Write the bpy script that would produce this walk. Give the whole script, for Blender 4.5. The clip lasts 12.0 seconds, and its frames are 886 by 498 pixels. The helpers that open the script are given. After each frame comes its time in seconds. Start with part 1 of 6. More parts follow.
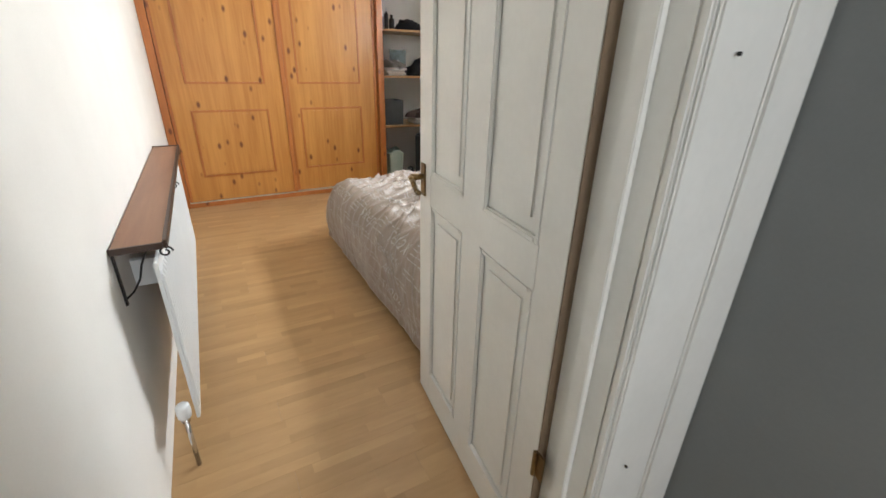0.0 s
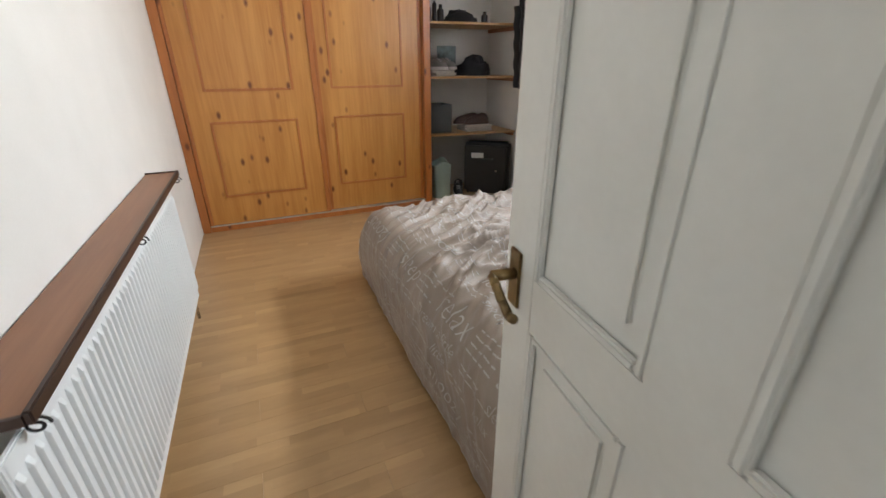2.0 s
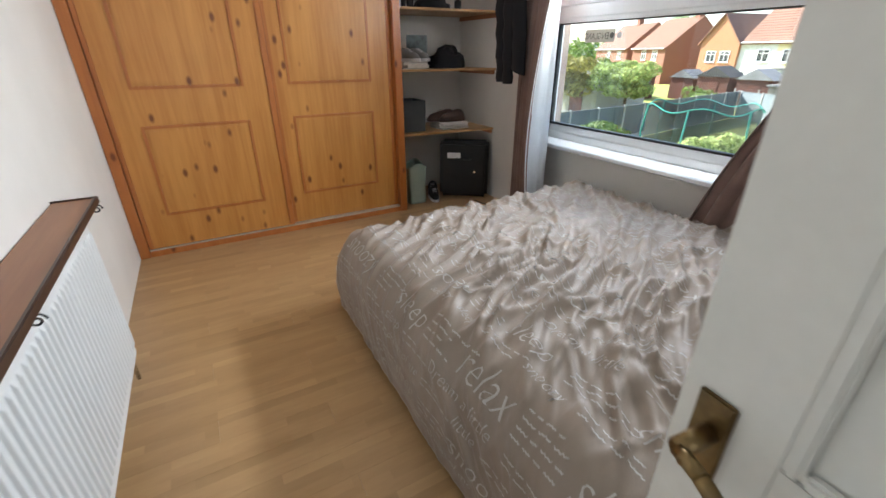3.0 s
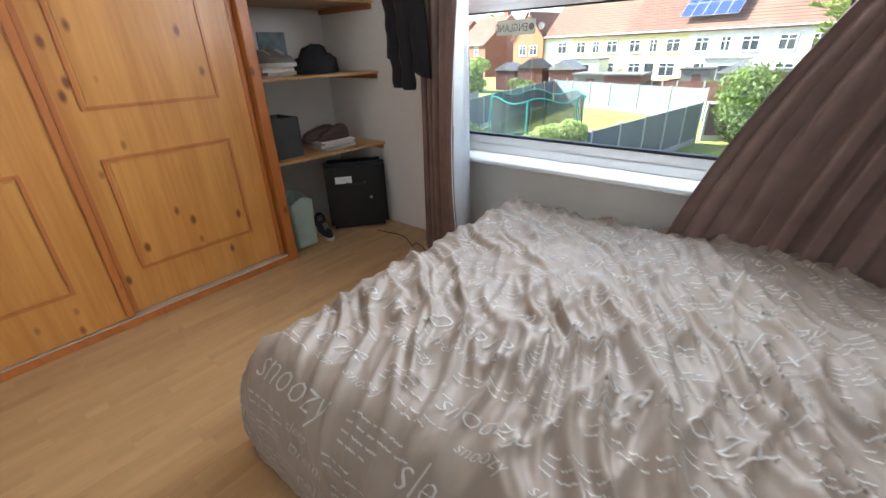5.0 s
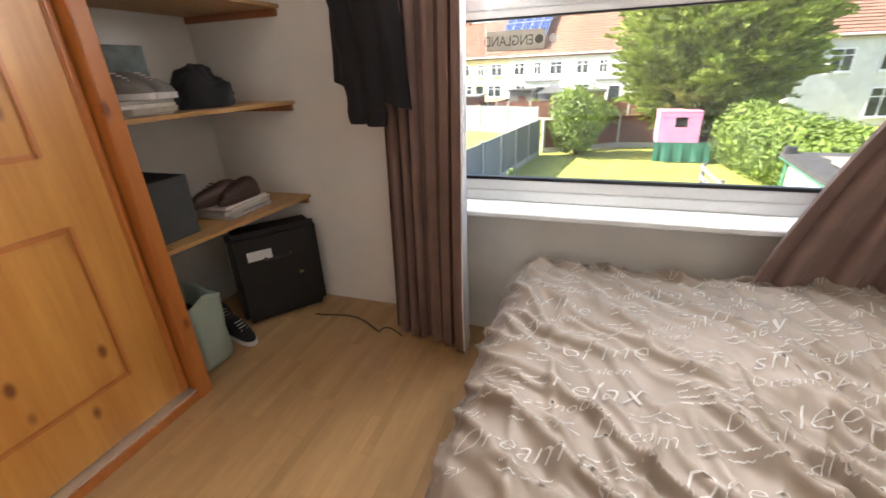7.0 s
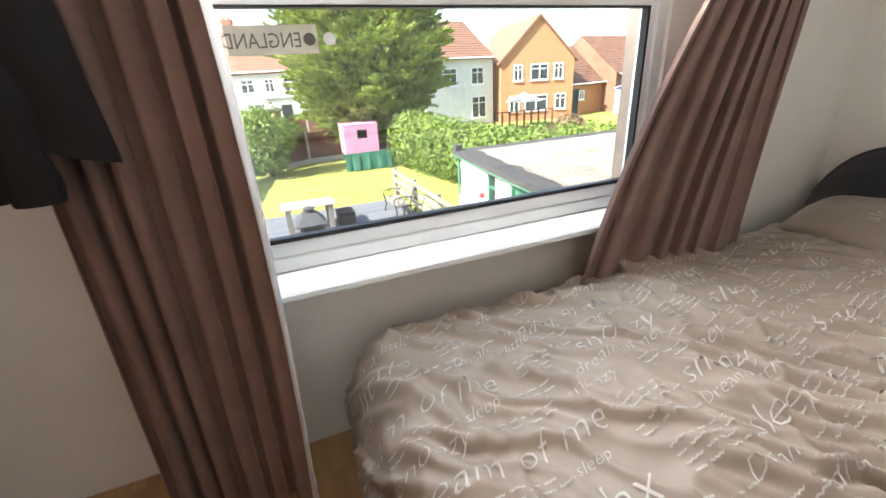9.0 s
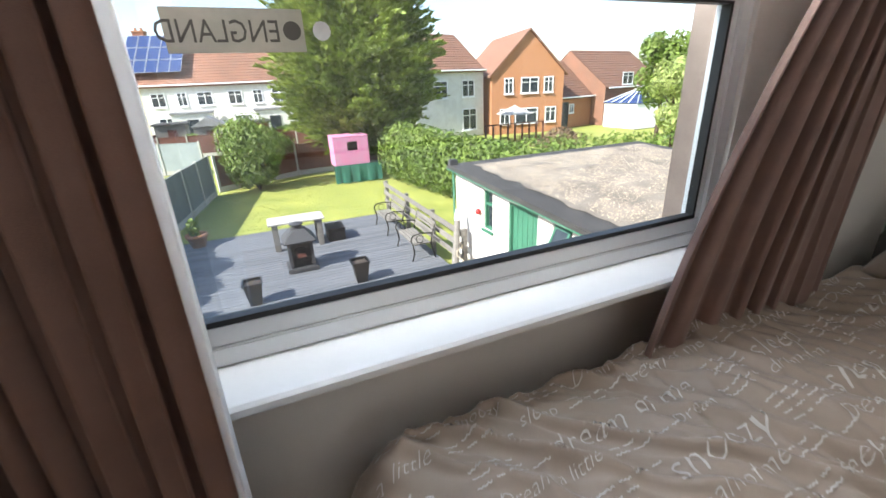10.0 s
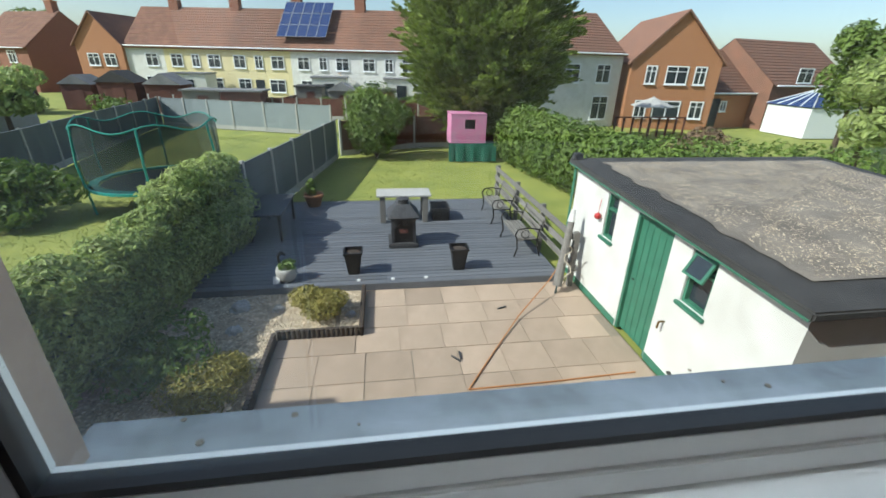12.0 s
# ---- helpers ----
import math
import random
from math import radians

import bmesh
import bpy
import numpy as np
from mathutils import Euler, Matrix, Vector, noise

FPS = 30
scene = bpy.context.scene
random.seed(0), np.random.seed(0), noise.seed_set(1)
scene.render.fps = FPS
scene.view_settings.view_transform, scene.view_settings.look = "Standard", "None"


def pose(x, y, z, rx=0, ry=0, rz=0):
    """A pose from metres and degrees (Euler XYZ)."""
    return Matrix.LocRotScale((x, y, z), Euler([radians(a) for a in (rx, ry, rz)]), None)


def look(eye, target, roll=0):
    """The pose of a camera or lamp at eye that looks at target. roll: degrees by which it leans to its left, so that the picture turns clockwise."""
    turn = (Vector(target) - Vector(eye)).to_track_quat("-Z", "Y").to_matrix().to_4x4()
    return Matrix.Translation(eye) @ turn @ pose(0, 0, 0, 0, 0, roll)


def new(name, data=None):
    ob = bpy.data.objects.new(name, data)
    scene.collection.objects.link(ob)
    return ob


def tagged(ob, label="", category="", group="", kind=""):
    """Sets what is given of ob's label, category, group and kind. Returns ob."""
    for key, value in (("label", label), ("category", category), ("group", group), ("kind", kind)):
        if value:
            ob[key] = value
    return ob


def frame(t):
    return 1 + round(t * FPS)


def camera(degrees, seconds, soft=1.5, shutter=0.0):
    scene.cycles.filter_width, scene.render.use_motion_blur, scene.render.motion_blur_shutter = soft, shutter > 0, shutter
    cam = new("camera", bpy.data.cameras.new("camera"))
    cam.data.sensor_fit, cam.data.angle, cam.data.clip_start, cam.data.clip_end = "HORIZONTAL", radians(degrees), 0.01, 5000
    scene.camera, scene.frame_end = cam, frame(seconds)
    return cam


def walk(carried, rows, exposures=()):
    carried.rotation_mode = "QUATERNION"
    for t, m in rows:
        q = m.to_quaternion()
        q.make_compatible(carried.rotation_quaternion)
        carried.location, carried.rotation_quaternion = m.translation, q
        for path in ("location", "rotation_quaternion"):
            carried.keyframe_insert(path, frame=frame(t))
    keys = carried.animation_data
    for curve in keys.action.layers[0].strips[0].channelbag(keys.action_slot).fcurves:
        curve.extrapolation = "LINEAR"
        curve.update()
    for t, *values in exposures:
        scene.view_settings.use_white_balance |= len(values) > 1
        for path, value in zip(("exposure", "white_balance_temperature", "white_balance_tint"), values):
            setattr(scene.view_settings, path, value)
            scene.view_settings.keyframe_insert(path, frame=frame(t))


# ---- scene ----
cam = camera(93.6, 12.0, shutter=0.3)
PATH = [
    (0, (0.131, 0.218, 1.337), (1.031, 1.81, 0.528), 1.4),
    (0.5, (0.208, 0.384, 1.339), (1.081, 2.01, 0.566), 1.2),
    (1, (0.313, 0.56, 1.339), (1.099, 2.233, 0.575), 1.1),
    (1.5, (0.392, 0.714, 1.336), (1.094, 2.411, 0.544), 0.8),
    (2, (0.377, 0.934, 1.337), (1.104, 2.607, 0.518), -0.1),
    (2.5, (0.35, 1.137, 1.339), (1.153, 2.76, 0.491), -0.4),
    (3, (0.378, 1.384, 1.34), (1.273, 2.956, 0.487), -0.1),
    (5, (0.517, 2.205, 1.341), (1.897, 3.367, 0.477), -2.0),
    (5.5, (0.556, 2.472, 1.34), (1.937, 3.631, 0.474), -1.9),
    (6, (0.593, 2.729, 1.339), (2.061, 3.793, 0.495), -2.4),
    (6.5, (0.72, 2.983, 1.339), (2.311, 3.891, 0.538), -2.2),
    (7, (0.829, 3.211, 1.339), (2.56, 3.823, 0.546), -2.4),
    (7.5, (0.907, 3.427, 1.34), (2.727, 3.644, 0.537), -3.5),
    (9.5, (1.616, 3.615, 1.329), (3.304, 2.858, 0.568), -2.8),
    (10, (1.828, 3.552, 1.329), (3.539, 2.821, 0.593), -2.6),
    (10.5, (1.998, 3.506, 1.329), (3.721, 2.823, 0.578), -1.9),
    (11, (2.134, 3.548, 1.328), (3.884, 2.967, 0.555), -0.7),
    (11.5, (2.271, 3.517, 1.328), (4.062, 3.104, 0.539), 0.5),
    (12, (2.395, 3.481, 1.327), (4.201, 3.205, 0.514), 1.5),
]
walk(cam, [(t, look(eye, target, roll)) for t, eye, target, roll in PATH],
     [(0.0, 2.3, 6350, 10), (1.0, 2.05, 6350, 11), (3.0, 1.85, 6050, 10), (5.0, 2.05, 5850, 10), (5.7, 1.9, 6700, 13), (7.5, 2.22, 6850, 15), (9.5, 1.8, 6450, 11), (10.5, 0.85, 6150, 15), (11.2, 0.35, 5950, 8), (12.0, 0.2, 6000, 6)])

# ---- world and sun ----
SUN_EL, SUN_DIR = radians(40), Vector((-0.25, 0.97, 0)).normalized()
world = bpy.data.worlds.new("sky")
scene.world = world
world.use_nodes = True
wn = world.node_tree.nodes
sky = wn.new("ShaderNodeTexSky")
sky.sky_type, sky.sun_disc = "NISHITA", False
sky.sun_elevation, sky.sun_rotation = SUN_EL, math.atan2(SUN_DIR.x, SUN_DIR.y)
sky.air_density, sky.dust_density = 1.0, 1.5
world.node_tree.links.new(sky.outputs[0], wn["Background"].inputs[0])
wn["Background"].inputs[1].default_value = 0.15
sun = new("sun", bpy.data.lights.new("sun", "SUN"))
sun.data.energy, sun.data.angle, sun.data.color = 5.0, radians(0.6), (1.0, 0.94, 0.85)
def daylight(name, at, aim, w, h, watts, colour):
    """An area lamp set in an opening to stand in for sky light."""
    ob = new(name, bpy.data.lights.new(name, "AREA"))
    ob.data.shape, ob.data.size, ob.data.size_y, ob.data.energy, ob.data.color = "RECTANGLE", w, h, watts, colour
    ob.matrix_world = look(at, aim)
    return ob


daylight("top_light_daylight", (2.857, 2.95, 1.83), (1.0, 2.95, 1.48), 1.7, 0.30, 25.0, (0.97, 0.97, 0.95))
daylight("window_daylight", (2.93, 2.98, 1.90), (2.2, 2.98, 0.55), 1.75, 0.34, 7.5, (0.84, 0.93, 1.0))
# added fill for the landing, which has no known source of its own
daylight("landing_fill", (0.5, -1.62, 1.5), (0.4, 1.0, 1.2), 0.75, 1.1, 5.0, (0.94, 0.97, 1.0))
sun.matrix_world = look((0, 0, 20), Vector((0, 0, 20)) - Vector((SUN_DIR.x * math.cos(SUN_EL), SUN_DIR.y * math.cos(SUN_EL), math.sin(SUN_EL))))


# ---- materials ----
def mat(name, c1, c2=None, scale=8.0, rough=0.6, bump=0.1, stretch=(1, 1, 1), metal=0.0, vary=0.0, fine=60.0, island=0.0, sheen=0.0, trans=0.0):
    """Two-scale noise between c1 and c2, fine bump, and a tone that varies from piece to piece."""
    m = bpy.data.materials.new(name)
    m.use_nodes = True
    nt, n = m.node_tree, m.node_tree.nodes
    L = nt.links.new
    b = n["Principled BSDF"]
    c2 = c2 or tuple(v * 0.82 for v in c1)
    tc, mp = n.new("ShaderNodeTexCoord"), n.new("ShaderNodeMapping")
    mp.inputs["Scale"].default_value = stretch
    L(tc.outputs["Object"], mp.inputs["Vector"])
    big, small = n.new("ShaderNodeTexNoise"), n.new("ShaderNodeTexNoise")
    big.inputs["Scale"].default_value, big.inputs["Detail"].default_value = scale, 6
    small.inputs["Scale"].default_value, small.inputs["Detail"].default_value = fine, 3
    L(mp.outputs[0], big.inputs["Vector"]), L(mp.outputs[0], small.inputs["Vector"])
    add = n.new("ShaderNodeMath")
    add.operation = "MULTIPLY_ADD"
    add.inputs[1].default_value = 0.35
    L(small.outputs["Fac"], add.inputs[0]), L(big.outputs["Fac"], add.inputs[2])
    ramp = n.new("ShaderNodeValToRGB")
    ramp.color_ramp.elements[0].position, ramp.color_ramp.elements[1].position = 0.48, 0.88
    ramp.color_ramp.elements[0].color, ramp.color_ramp.elements[1].color = (*c2, 1), (*c1, 1)
    L(add.outputs[0], ramp.inputs[0])
    out = ramp.outputs[0]
    if vary or island:
        src = n.new("ShaderNodeObjectInfo").outputs["Random"] if vary else n.new("ShaderNodeNewGeometry").outputs["Random Per Island"]
        rng = n.new("ShaderNodeMapRange")
        rng.inputs["To Min"].default_value, rng.inputs["To Max"].default_value = 1 - (vary or island), 1 + (vary or island)
        L(src, rng.inputs["Value"])
        hsv = n.new("ShaderNodeHueSaturation")
        L(rng.outputs[0], hsv.inputs["Value"]), L(out, hsv.inputs["Color"])
        out = hsv.outputs[0]
    L(out, b.inputs["Base Color"])
    b.inputs["Roughness"].default_value, b.inputs["Metallic"].default_value = rough, metal
    b.inputs["Sheen Weight"].default_value = sheen
    if trans:
        b.inputs["Transmission Weight"].default_value = 0.0
        tr, mx = n.new("ShaderNodeBsdfTranslucent"), n.new("ShaderNodeMixShader")
        mx.inputs[0].default_value = trans
        L(out, tr.inputs["Color"]), L(b.outputs[0], mx.inputs[1]), L(tr.outputs[0], mx.inputs[2])
        L(mx.outputs[0], n["Material Output"].inputs["Surface"])
    if bump:
        bp = n.new("ShaderNodeBump")
        bp.inputs["Strength"].default_value, bp.inputs["Distance"].default_value = bump, 0.01
        L(add.outputs[0], bp.inputs["Height"]), L(bp.outputs[0], b.inputs["Normal"])
    return m


def pine(name, c1, c2, knot, along=2, rough=0.38):
    """Varnished knotty pine: long grain along one axis, dark knots in it."""
    m = mat(name, c1, c2, 1.0, rough, 0.05, fine=4.0)
    n, L = m.node_tree.nodes, m.node_tree.links.new
    mp = next(x for x in n if x.type == "MAPPING")
    st = [14.0, 14.0, 14.0]
    st[along] = 0.9
    mp.inputs["Scale"].default_value = st
    ramp = next(x for x in n if x.type == "VALTORGB")
    tc = next(x for x in n if x.type == "TEX_COORD")
    kp = n.new("ShaderNodeMapping")
    ks = [8.5, 8.5, 8.5]
    ks[along] = 4.4
    kp.inputs["Scale"].default_value = ks
    vo = n.new("ShaderNodeTexVoronoi")
    vo.inputs["Scale"].default_value = 1.0
    L(tc.outputs["Object"], kp.inputs["Vector"]), L(kp.outputs[0], vo.inputs["Vector"])
    kr = n.new("ShaderNodeValToRGB")
    kr.color_ramp.elements[0].position, kr.color_ramp.elements[1].position = 0.07, 0.17
    kr.color_ramp.elements[0].color, kr.color_ramp.elements[1].color = (1, 1, 1, 1), (0, 0, 0, 1)
    L(vo.outputs["Distance"], kr.inputs[0])
    mx = n.new("ShaderNodeMixRGB")
    mx.inputs[2].default_value = (*knot, 1)
    L(kr.outputs[0], mx.inputs[0]), L(ramp.outputs[0], mx.inputs[1])
    L(mx.outputs[0], n["Principled BSDF"].inputs["Base Color"])
    return m


def glass(name, gloss=0.06, tint=(0.97, 0.99, 0.98)):
    m = bpy.data.materials.new(name)
    m.use_nodes = True
    n, L = m.node_tree.nodes, m.node_tree.links.new
    tr, gl, mx = n.new("ShaderNodeBsdfTransparent"), n.new("ShaderNodeBsdfGlossy"), n.new("ShaderNodeMixShader")
    tr.inputs[0].default_value, gl.inputs["Roughness"].default_value, mx.inputs[0].default_value = (*tint, 1), 0.02, gloss
    L(tr.outputs[0], mx.inputs[1]), L(gl.outputs[0], mx.inputs[2]), L(mx.outputs[0], n["Material Output"].inputs["Surface"])
    return m


M = dict(
    wall=mat("wall_paint", (0.79, 0.77, 0.73), (0.74, 0.72, 0.68), 3, 0.85, 0.12, fine=180),
    # landing grey, lowered so the colour carries the shadow on this wall
    hall=mat("hall_shaded_paint", (0.19, 0.20, 0.20), (0.17, 0.18, 0.18), 3, 0.8, 0.08, fine=150),
    ceiling=mat("ceiling_paint", (0.82, 0.82, 0.80), None, 4, 0.9, 0.1),
    gloss=mat("white_gloss_paint", (0.76, 0.76, 0.72), (0.70, 0.70, 0.66), 5, 0.32, 0.05),
    upvc=mat("white_plastic", (0.80, 0.82, 0.83), (0.76, 0.78, 0.79), 4, 0.3, 0.02),
    # white sill with weather marks; the blue-grey base paints in its shade
    sill_shade=mat("shaded_weathered_sill", (0.42, 0.45, 0.48), (0.26, 0.28, 0.28), 7, 0.5, 0.1, fine=30),
    brown_edge=mat("brown_timber_edge", (0.20, 0.14, 0.085), (0.14, 0.095, 0.06), 6, 0.7, 0.1),
    black_rubber=mat("black_rubber", (0.015, 0.015, 0.017), None, 10, 0.5, 0.05),
    floor=mat("beech_laminate", (0.50, 0.32, 0.155), (0.42, 0.26, 0.12), 1.2, 0.34, 0.02, (1.6, 10, 1), vary=0.05, fine=7),
    pine=pine("orange_pine", (0.57, 0.265, 0.062), (0.45, 0.185, 0.038), (0.17, 0.052, 0.014)),
    pine_dark=pine("orange_pine_trim", (0.48, 0.17, 0.04), (0.38, 0.125, 0.028), (0.15, 0.04, 0.01)),
    shelf=mat("pine_shelf", (0.52, 0.31, 0.13), (0.40, 0.22, 0.085), 1.5, 0.5, 0.05, (1, 14, 14), fine=6),
    batten=mat("reddish_batten", (0.36, 0.14, 0.06), None, 3, 0.5, 0.05),
    walnut=mat("brown_shelf_board", (0.31, 0.145, 0.07), (0.23, 0.10, 0.05), 1.2, 0.42, 0.05, (14, 1.0, 14), fine=6),
    walnut_edge=mat("dark_board_edge", (0.055, 0.028, 0.018), None, 3, 0.4, 0.05),
    iron=mat("black_iron", (0.02, 0.018, 0.017), None, 20, 0.5, 0.1, metal=0.4),
    radiator=mat("radiator_enamel", (0.80, 0.82, 0.82), (0.76, 0.78, 0.78), 4, 0.35, 0.02),
    chrome=mat("chrome", (0.7, 0.7, 0.7), None, 10, 0.2, 0.02, metal=1.0),
    brass=mat("antique_brass", (0.30, 0.21, 0.09), (0.14, 0.095, 0.05), 25, 0.36, 0.1, metal=0.9),
    alu=mat("aluminium_track", (0.72, 0.72, 0.70), None, 10, 0.3, 0.02, metal=0.8),
    duvet=mat("taupe_cotton", (0.285, 0.225, 0.18), (0.23, 0.18, 0.14), 5, 0.5, 0.25, fine=420, sheen=0.15),
    ink=mat("white_print", (0.56, 0.53, 0.50), (0.46, 0.43, 0.40), 10, 0.8, 0.1),
    sheet=mat("dark_bed_base", (0.035, 0.028, 0.026), None, 8, 0.8, 0.2),
    headboard=mat("black_velvet", (0.016, 0.016, 0.022), None, 8, 0.7, 0.1, sheen=0.3),
    curtain=mat("mauve_curtain", (0.23, 0.145, 0.12), (0.18, 0.112, 0.092), 3, 0.75, 0.35, (1, 1, 3), fine=260, sheen=0.15, trans=0.08),
    lining=mat("white_lining", (0.84, 0.85, 0.86), (0.78, 0.79, 0.80), 3, 0.8, 0.1, trans=0.5),
    black_cloth=mat("black_cloth", (0.008, 0.008, 0.011), (0.005, 0.005, 0.008), 8, 0.9, 0.3, fine=300, sheen=0.03),
    black=mat("black_plastic", (0.007, 0.007, 0.008), None, 12, 0.5, 0.08),
    grey_box=mat("grey_felt", (0.09, 0.10, 0.105), None, 10, 0.85, 0.3),
    paper=mat("magazine_paper", (0.62, 0.58, 0.52), (0.5, 0.46, 0.42), 20, 0.6, 0.1, vary=0.25),
    brown_leather=mat("brown_leather", (0.055, 0.026, 0.018), None, 12, 0.45, 0.15),
    mint=mat("mint_bag", (0.42, 0.52, 0.45), (0.36, 0.46, 0.40), 6, 0.6, 0.15),
    canvas=mat("grey_canvas", (0.22, 0.21, 0.20), None, 10, 0.8, 0.2),
    white_rubber=mat("white_rubber", (0.72, 0.70, 0.70), None, 8, 0.5, 0.05),
    photo=mat("photo_print", (0.18, 0.24, 0.24), (0.05, 0.05, 0.055), 14, 0.35, 0.0),
    label=mat("white_label", (0.75, 0.75, 0.73), None, 10, 0.5, 0.0),
    sticker=mat("sticker_film", (0.50, 0.48, 0.40), None, 10, 0.5, 0.0),
    sticker_ink=mat("sticker_letters", (0.10, 0.095, 0.08), None, 10, 0.5, 0.0),
    grass=mat("grass", (0.33, 0.345, 0.075), (0.20, 0.24, 0.048), 0.8, 0.9, 0.6, fine=40),
    dry=mat("dry_grass", (0.24, 0.19, 0.075), (0.16, 0.15, 0.05), 1.5, 0.9, 0.6, fine=40),
    slab=mat("sandstone_slab", (0.47, 0.355, 0.265), (0.36, 0.28, 0.205), 2.0, 0.85, 0.3, vary=0.14, fine=50),
    joint=mat("sand_joint", (0.29, 0.24, 0.18), None, 10, 0.95, 0.3),
    deck=mat("grey_deck_board", (0.155, 0.165, 0.185), (0.105, 0.115, 0.13), 1.2, 0.7, 0.25, (20, 1, 1), vary=0.16, fine=10),
    gravel=mat("gravel", (0.60, 0.50, 0.36), (0.42, 0.34, 0.24), 6, 0.9, 0.3, island=0.45),
    log=mat("dark_log_roll", (0.06, 0.045, 0.035), None, 6, 0.9, 0.4, vary=0.2),
    render_white=mat("white_masonry_paint", (0.70, 0.70, 0.67), (0.58, 0.57, 0.53), 2.5, 0.85, 0.3, fine=70),
    green=mat("green_paint", (0.055, 0.20, 0.125), (0.04, 0.15, 0.095), 4, 0.5, 0.1),
    felt=mat("roof_felt", (0.28, 0.245, 0.20), (0.15, 0.13, 0.11), 1.6, 0.95, 0.8, fine=26),
    felt_edge=mat("dark_roof_felt", (0.06, 0.058, 0.056), (0.035, 0.034, 0.033), 3, 0.85, 0.4),
    fence=mat("grey_fence", (0.135, 0.155, 0.165), (0.095, 0.11, 0.118), 2, 0.8, 0.2, (1, 1, 0.3), vary=0.08),
    fence_light=mat("pale_grey_fence", (0.26, 0.30, 0.31), (0.21, 0.245, 0.25), 2, 0.8, 0.2, vary=0.06),
    concrete=mat("concrete_post", (0.45, 0.44, 0.41), None, 5, 0.9, 0.3, vary=0.08),
    old_wood=mat("weathered_grey_wood", (0.22, 0.21, 0.19), (0.15, 0.14, 0.125), 2, 0.85, 0.3, (1, 8, 8), vary=0.12),
    leaf=mat("hedge_leaf", (0.19, 0.27, 0.045), (0.09, 0.155, 0.028), 1.2, 0.6, 0.0, island=0.35, trans=0.3),
    leaf_light=mat("pale_leaf", (0.47, 0.53, 0.20), (0.26, 0.35, 0.10), 1.2, 0.6, 0.0, island=0.4, trans=0.5),
    conifer=mat("conifer_leaf", (0.27, 0.34, 0.055), (0.12, 0.18, 0.03), 0.5, 0.65, 0.0, island=0.45, trans=0.35),
    yellow_leaf=mat("yellow_shrub_leaf", (0.37, 0.32, 0.075), (0.24, 0.22, 0.055), 2, 0.7, 0.0, island=0.35, trans=0.2),
    brown_leaf=mat("dry_branch", (0.19, 0.125, 0.075), (0.12, 0.08, 0.05), 2, 0.85, 0.0, island=0.3),
    bark=mat("bark", (0.10, 0.07, 0.05), (0.05, 0.035, 0.025), 4, 0.95, 0.6),
    pink=mat("pink_paint", (0.62, 0.19, 0.36), (0.54, 0.26, 0.40), 4, 0.7, 0.2),
    tarp=mat("green_tarpaulin", (0.02, 0.13, 0.085), (0.015, 0.09, 0.06), 3, 0.55, 0.4),
    terracotta=mat("terracotta", (0.42, 0.19, 0.085), None, 6, 0.8, 0.2),
    cast=mat("cast_iron_grey", (0.055, 0.056, 0.06), None, 10, 0.6, 0.2),
    rope=mat("pale_rope", (0.45, 0.40, 0.32), None, 20, 0.9, 0.2),
    orange_cord=mat("orange_cord", (0.50, 0.22, 0.08), None, 20, 0.8, 0.1),
    net=mat("dark_green_net", (0.03, 0.045, 0.042), None, 20, 0.9, 0.1),
    teal=mat("teal_pad", (0.03, 0.30, 0.24), None, 4, 0.5, 0.1),
    tube=mat("galvanised_tube", (0.10, 0.15, 0.15), None, 10, 0.4, 0.05, metal=0.5),
    brick=mat("orange_brick", (0.44, 0.21, 0.10), (0.34, 0.15, 0.075), 3.5, 0.9, 0.4, (1, 1, 4), fine=14),
    brick_own=mat("red_brick_reveal", (0.30, 0.13, 0.08), (0.20, 0.09, 0.06), 6, 0.9, 0.4, fine=60),
    tile=mat("brown_roof_tile", (0.23, 0.115, 0.075), (0.15, 0.08, 0.055), 1.5, 0.9, 0.5, (1, 1, 1), fine=9, vary=0.2),
    cream=mat("cream_render", (0.72, 0.63, 0.36), (0.66, 0.57, 0.32), 2, 0.9, 0.1),
    grey_roof=mat("grey_shed_roof", (0.25, 0.25, 0.25), (0.17, 0.17, 0.17), 2, 0.85, 0.2, vary=0.2),
    red_wood=mat("red_brown_timber", (0.15, 0.055, 0.04), (0.10, 0.04, 0.03), 3, 0.85, 0.2, vary=0.2),
    dark_glass=mat("dark_window_glass", (0.035, 0.045, 0.055), None, 1, 0.08, 0.0),
    solar=mat("solar_cell", (0.035, 0.06, 0.16), None, 2, 0.15, 0.0),
    hill=mat("far_woodland", (0.10, 0.14, 0.12), (0.075, 0.11, 0.095), 0.05, 1.0, 0.0),
    glass=glass("clear_glass", 0.05),
    smeared=glass("smeared_glass", 0.05),
    reveal=mat("buff_reveal", (0.40, 0.30, 0.24), (0.30, 0.22, 0.18), 6, 0.9, 0.4, fine=60),
)


# big-pane smear, thickest towards its north edge; the faint overall veil paints glare
gn_, gl_ = M["smeared"].node_tree.nodes, M["smeared"].node_tree.links.new
gt_, gs_, gz_, gm_ = gn_.new("ShaderNodeTexCoord"), gn_.new("ShaderNodeSeparateXYZ"), gn_.new("ShaderNodeTexNoise"), gn_.new("ShaderNodeMapRange")
gz_.inputs["Scale"].default_value, gz_.inputs["Detail"].default_value = 3.0, 4
for key, val in (("From Min", 0.50), ("From Max", 0.92), ("To Min", 0.006), ("To Max", 0.20)):
    gm_.inputs[key].default_value = val
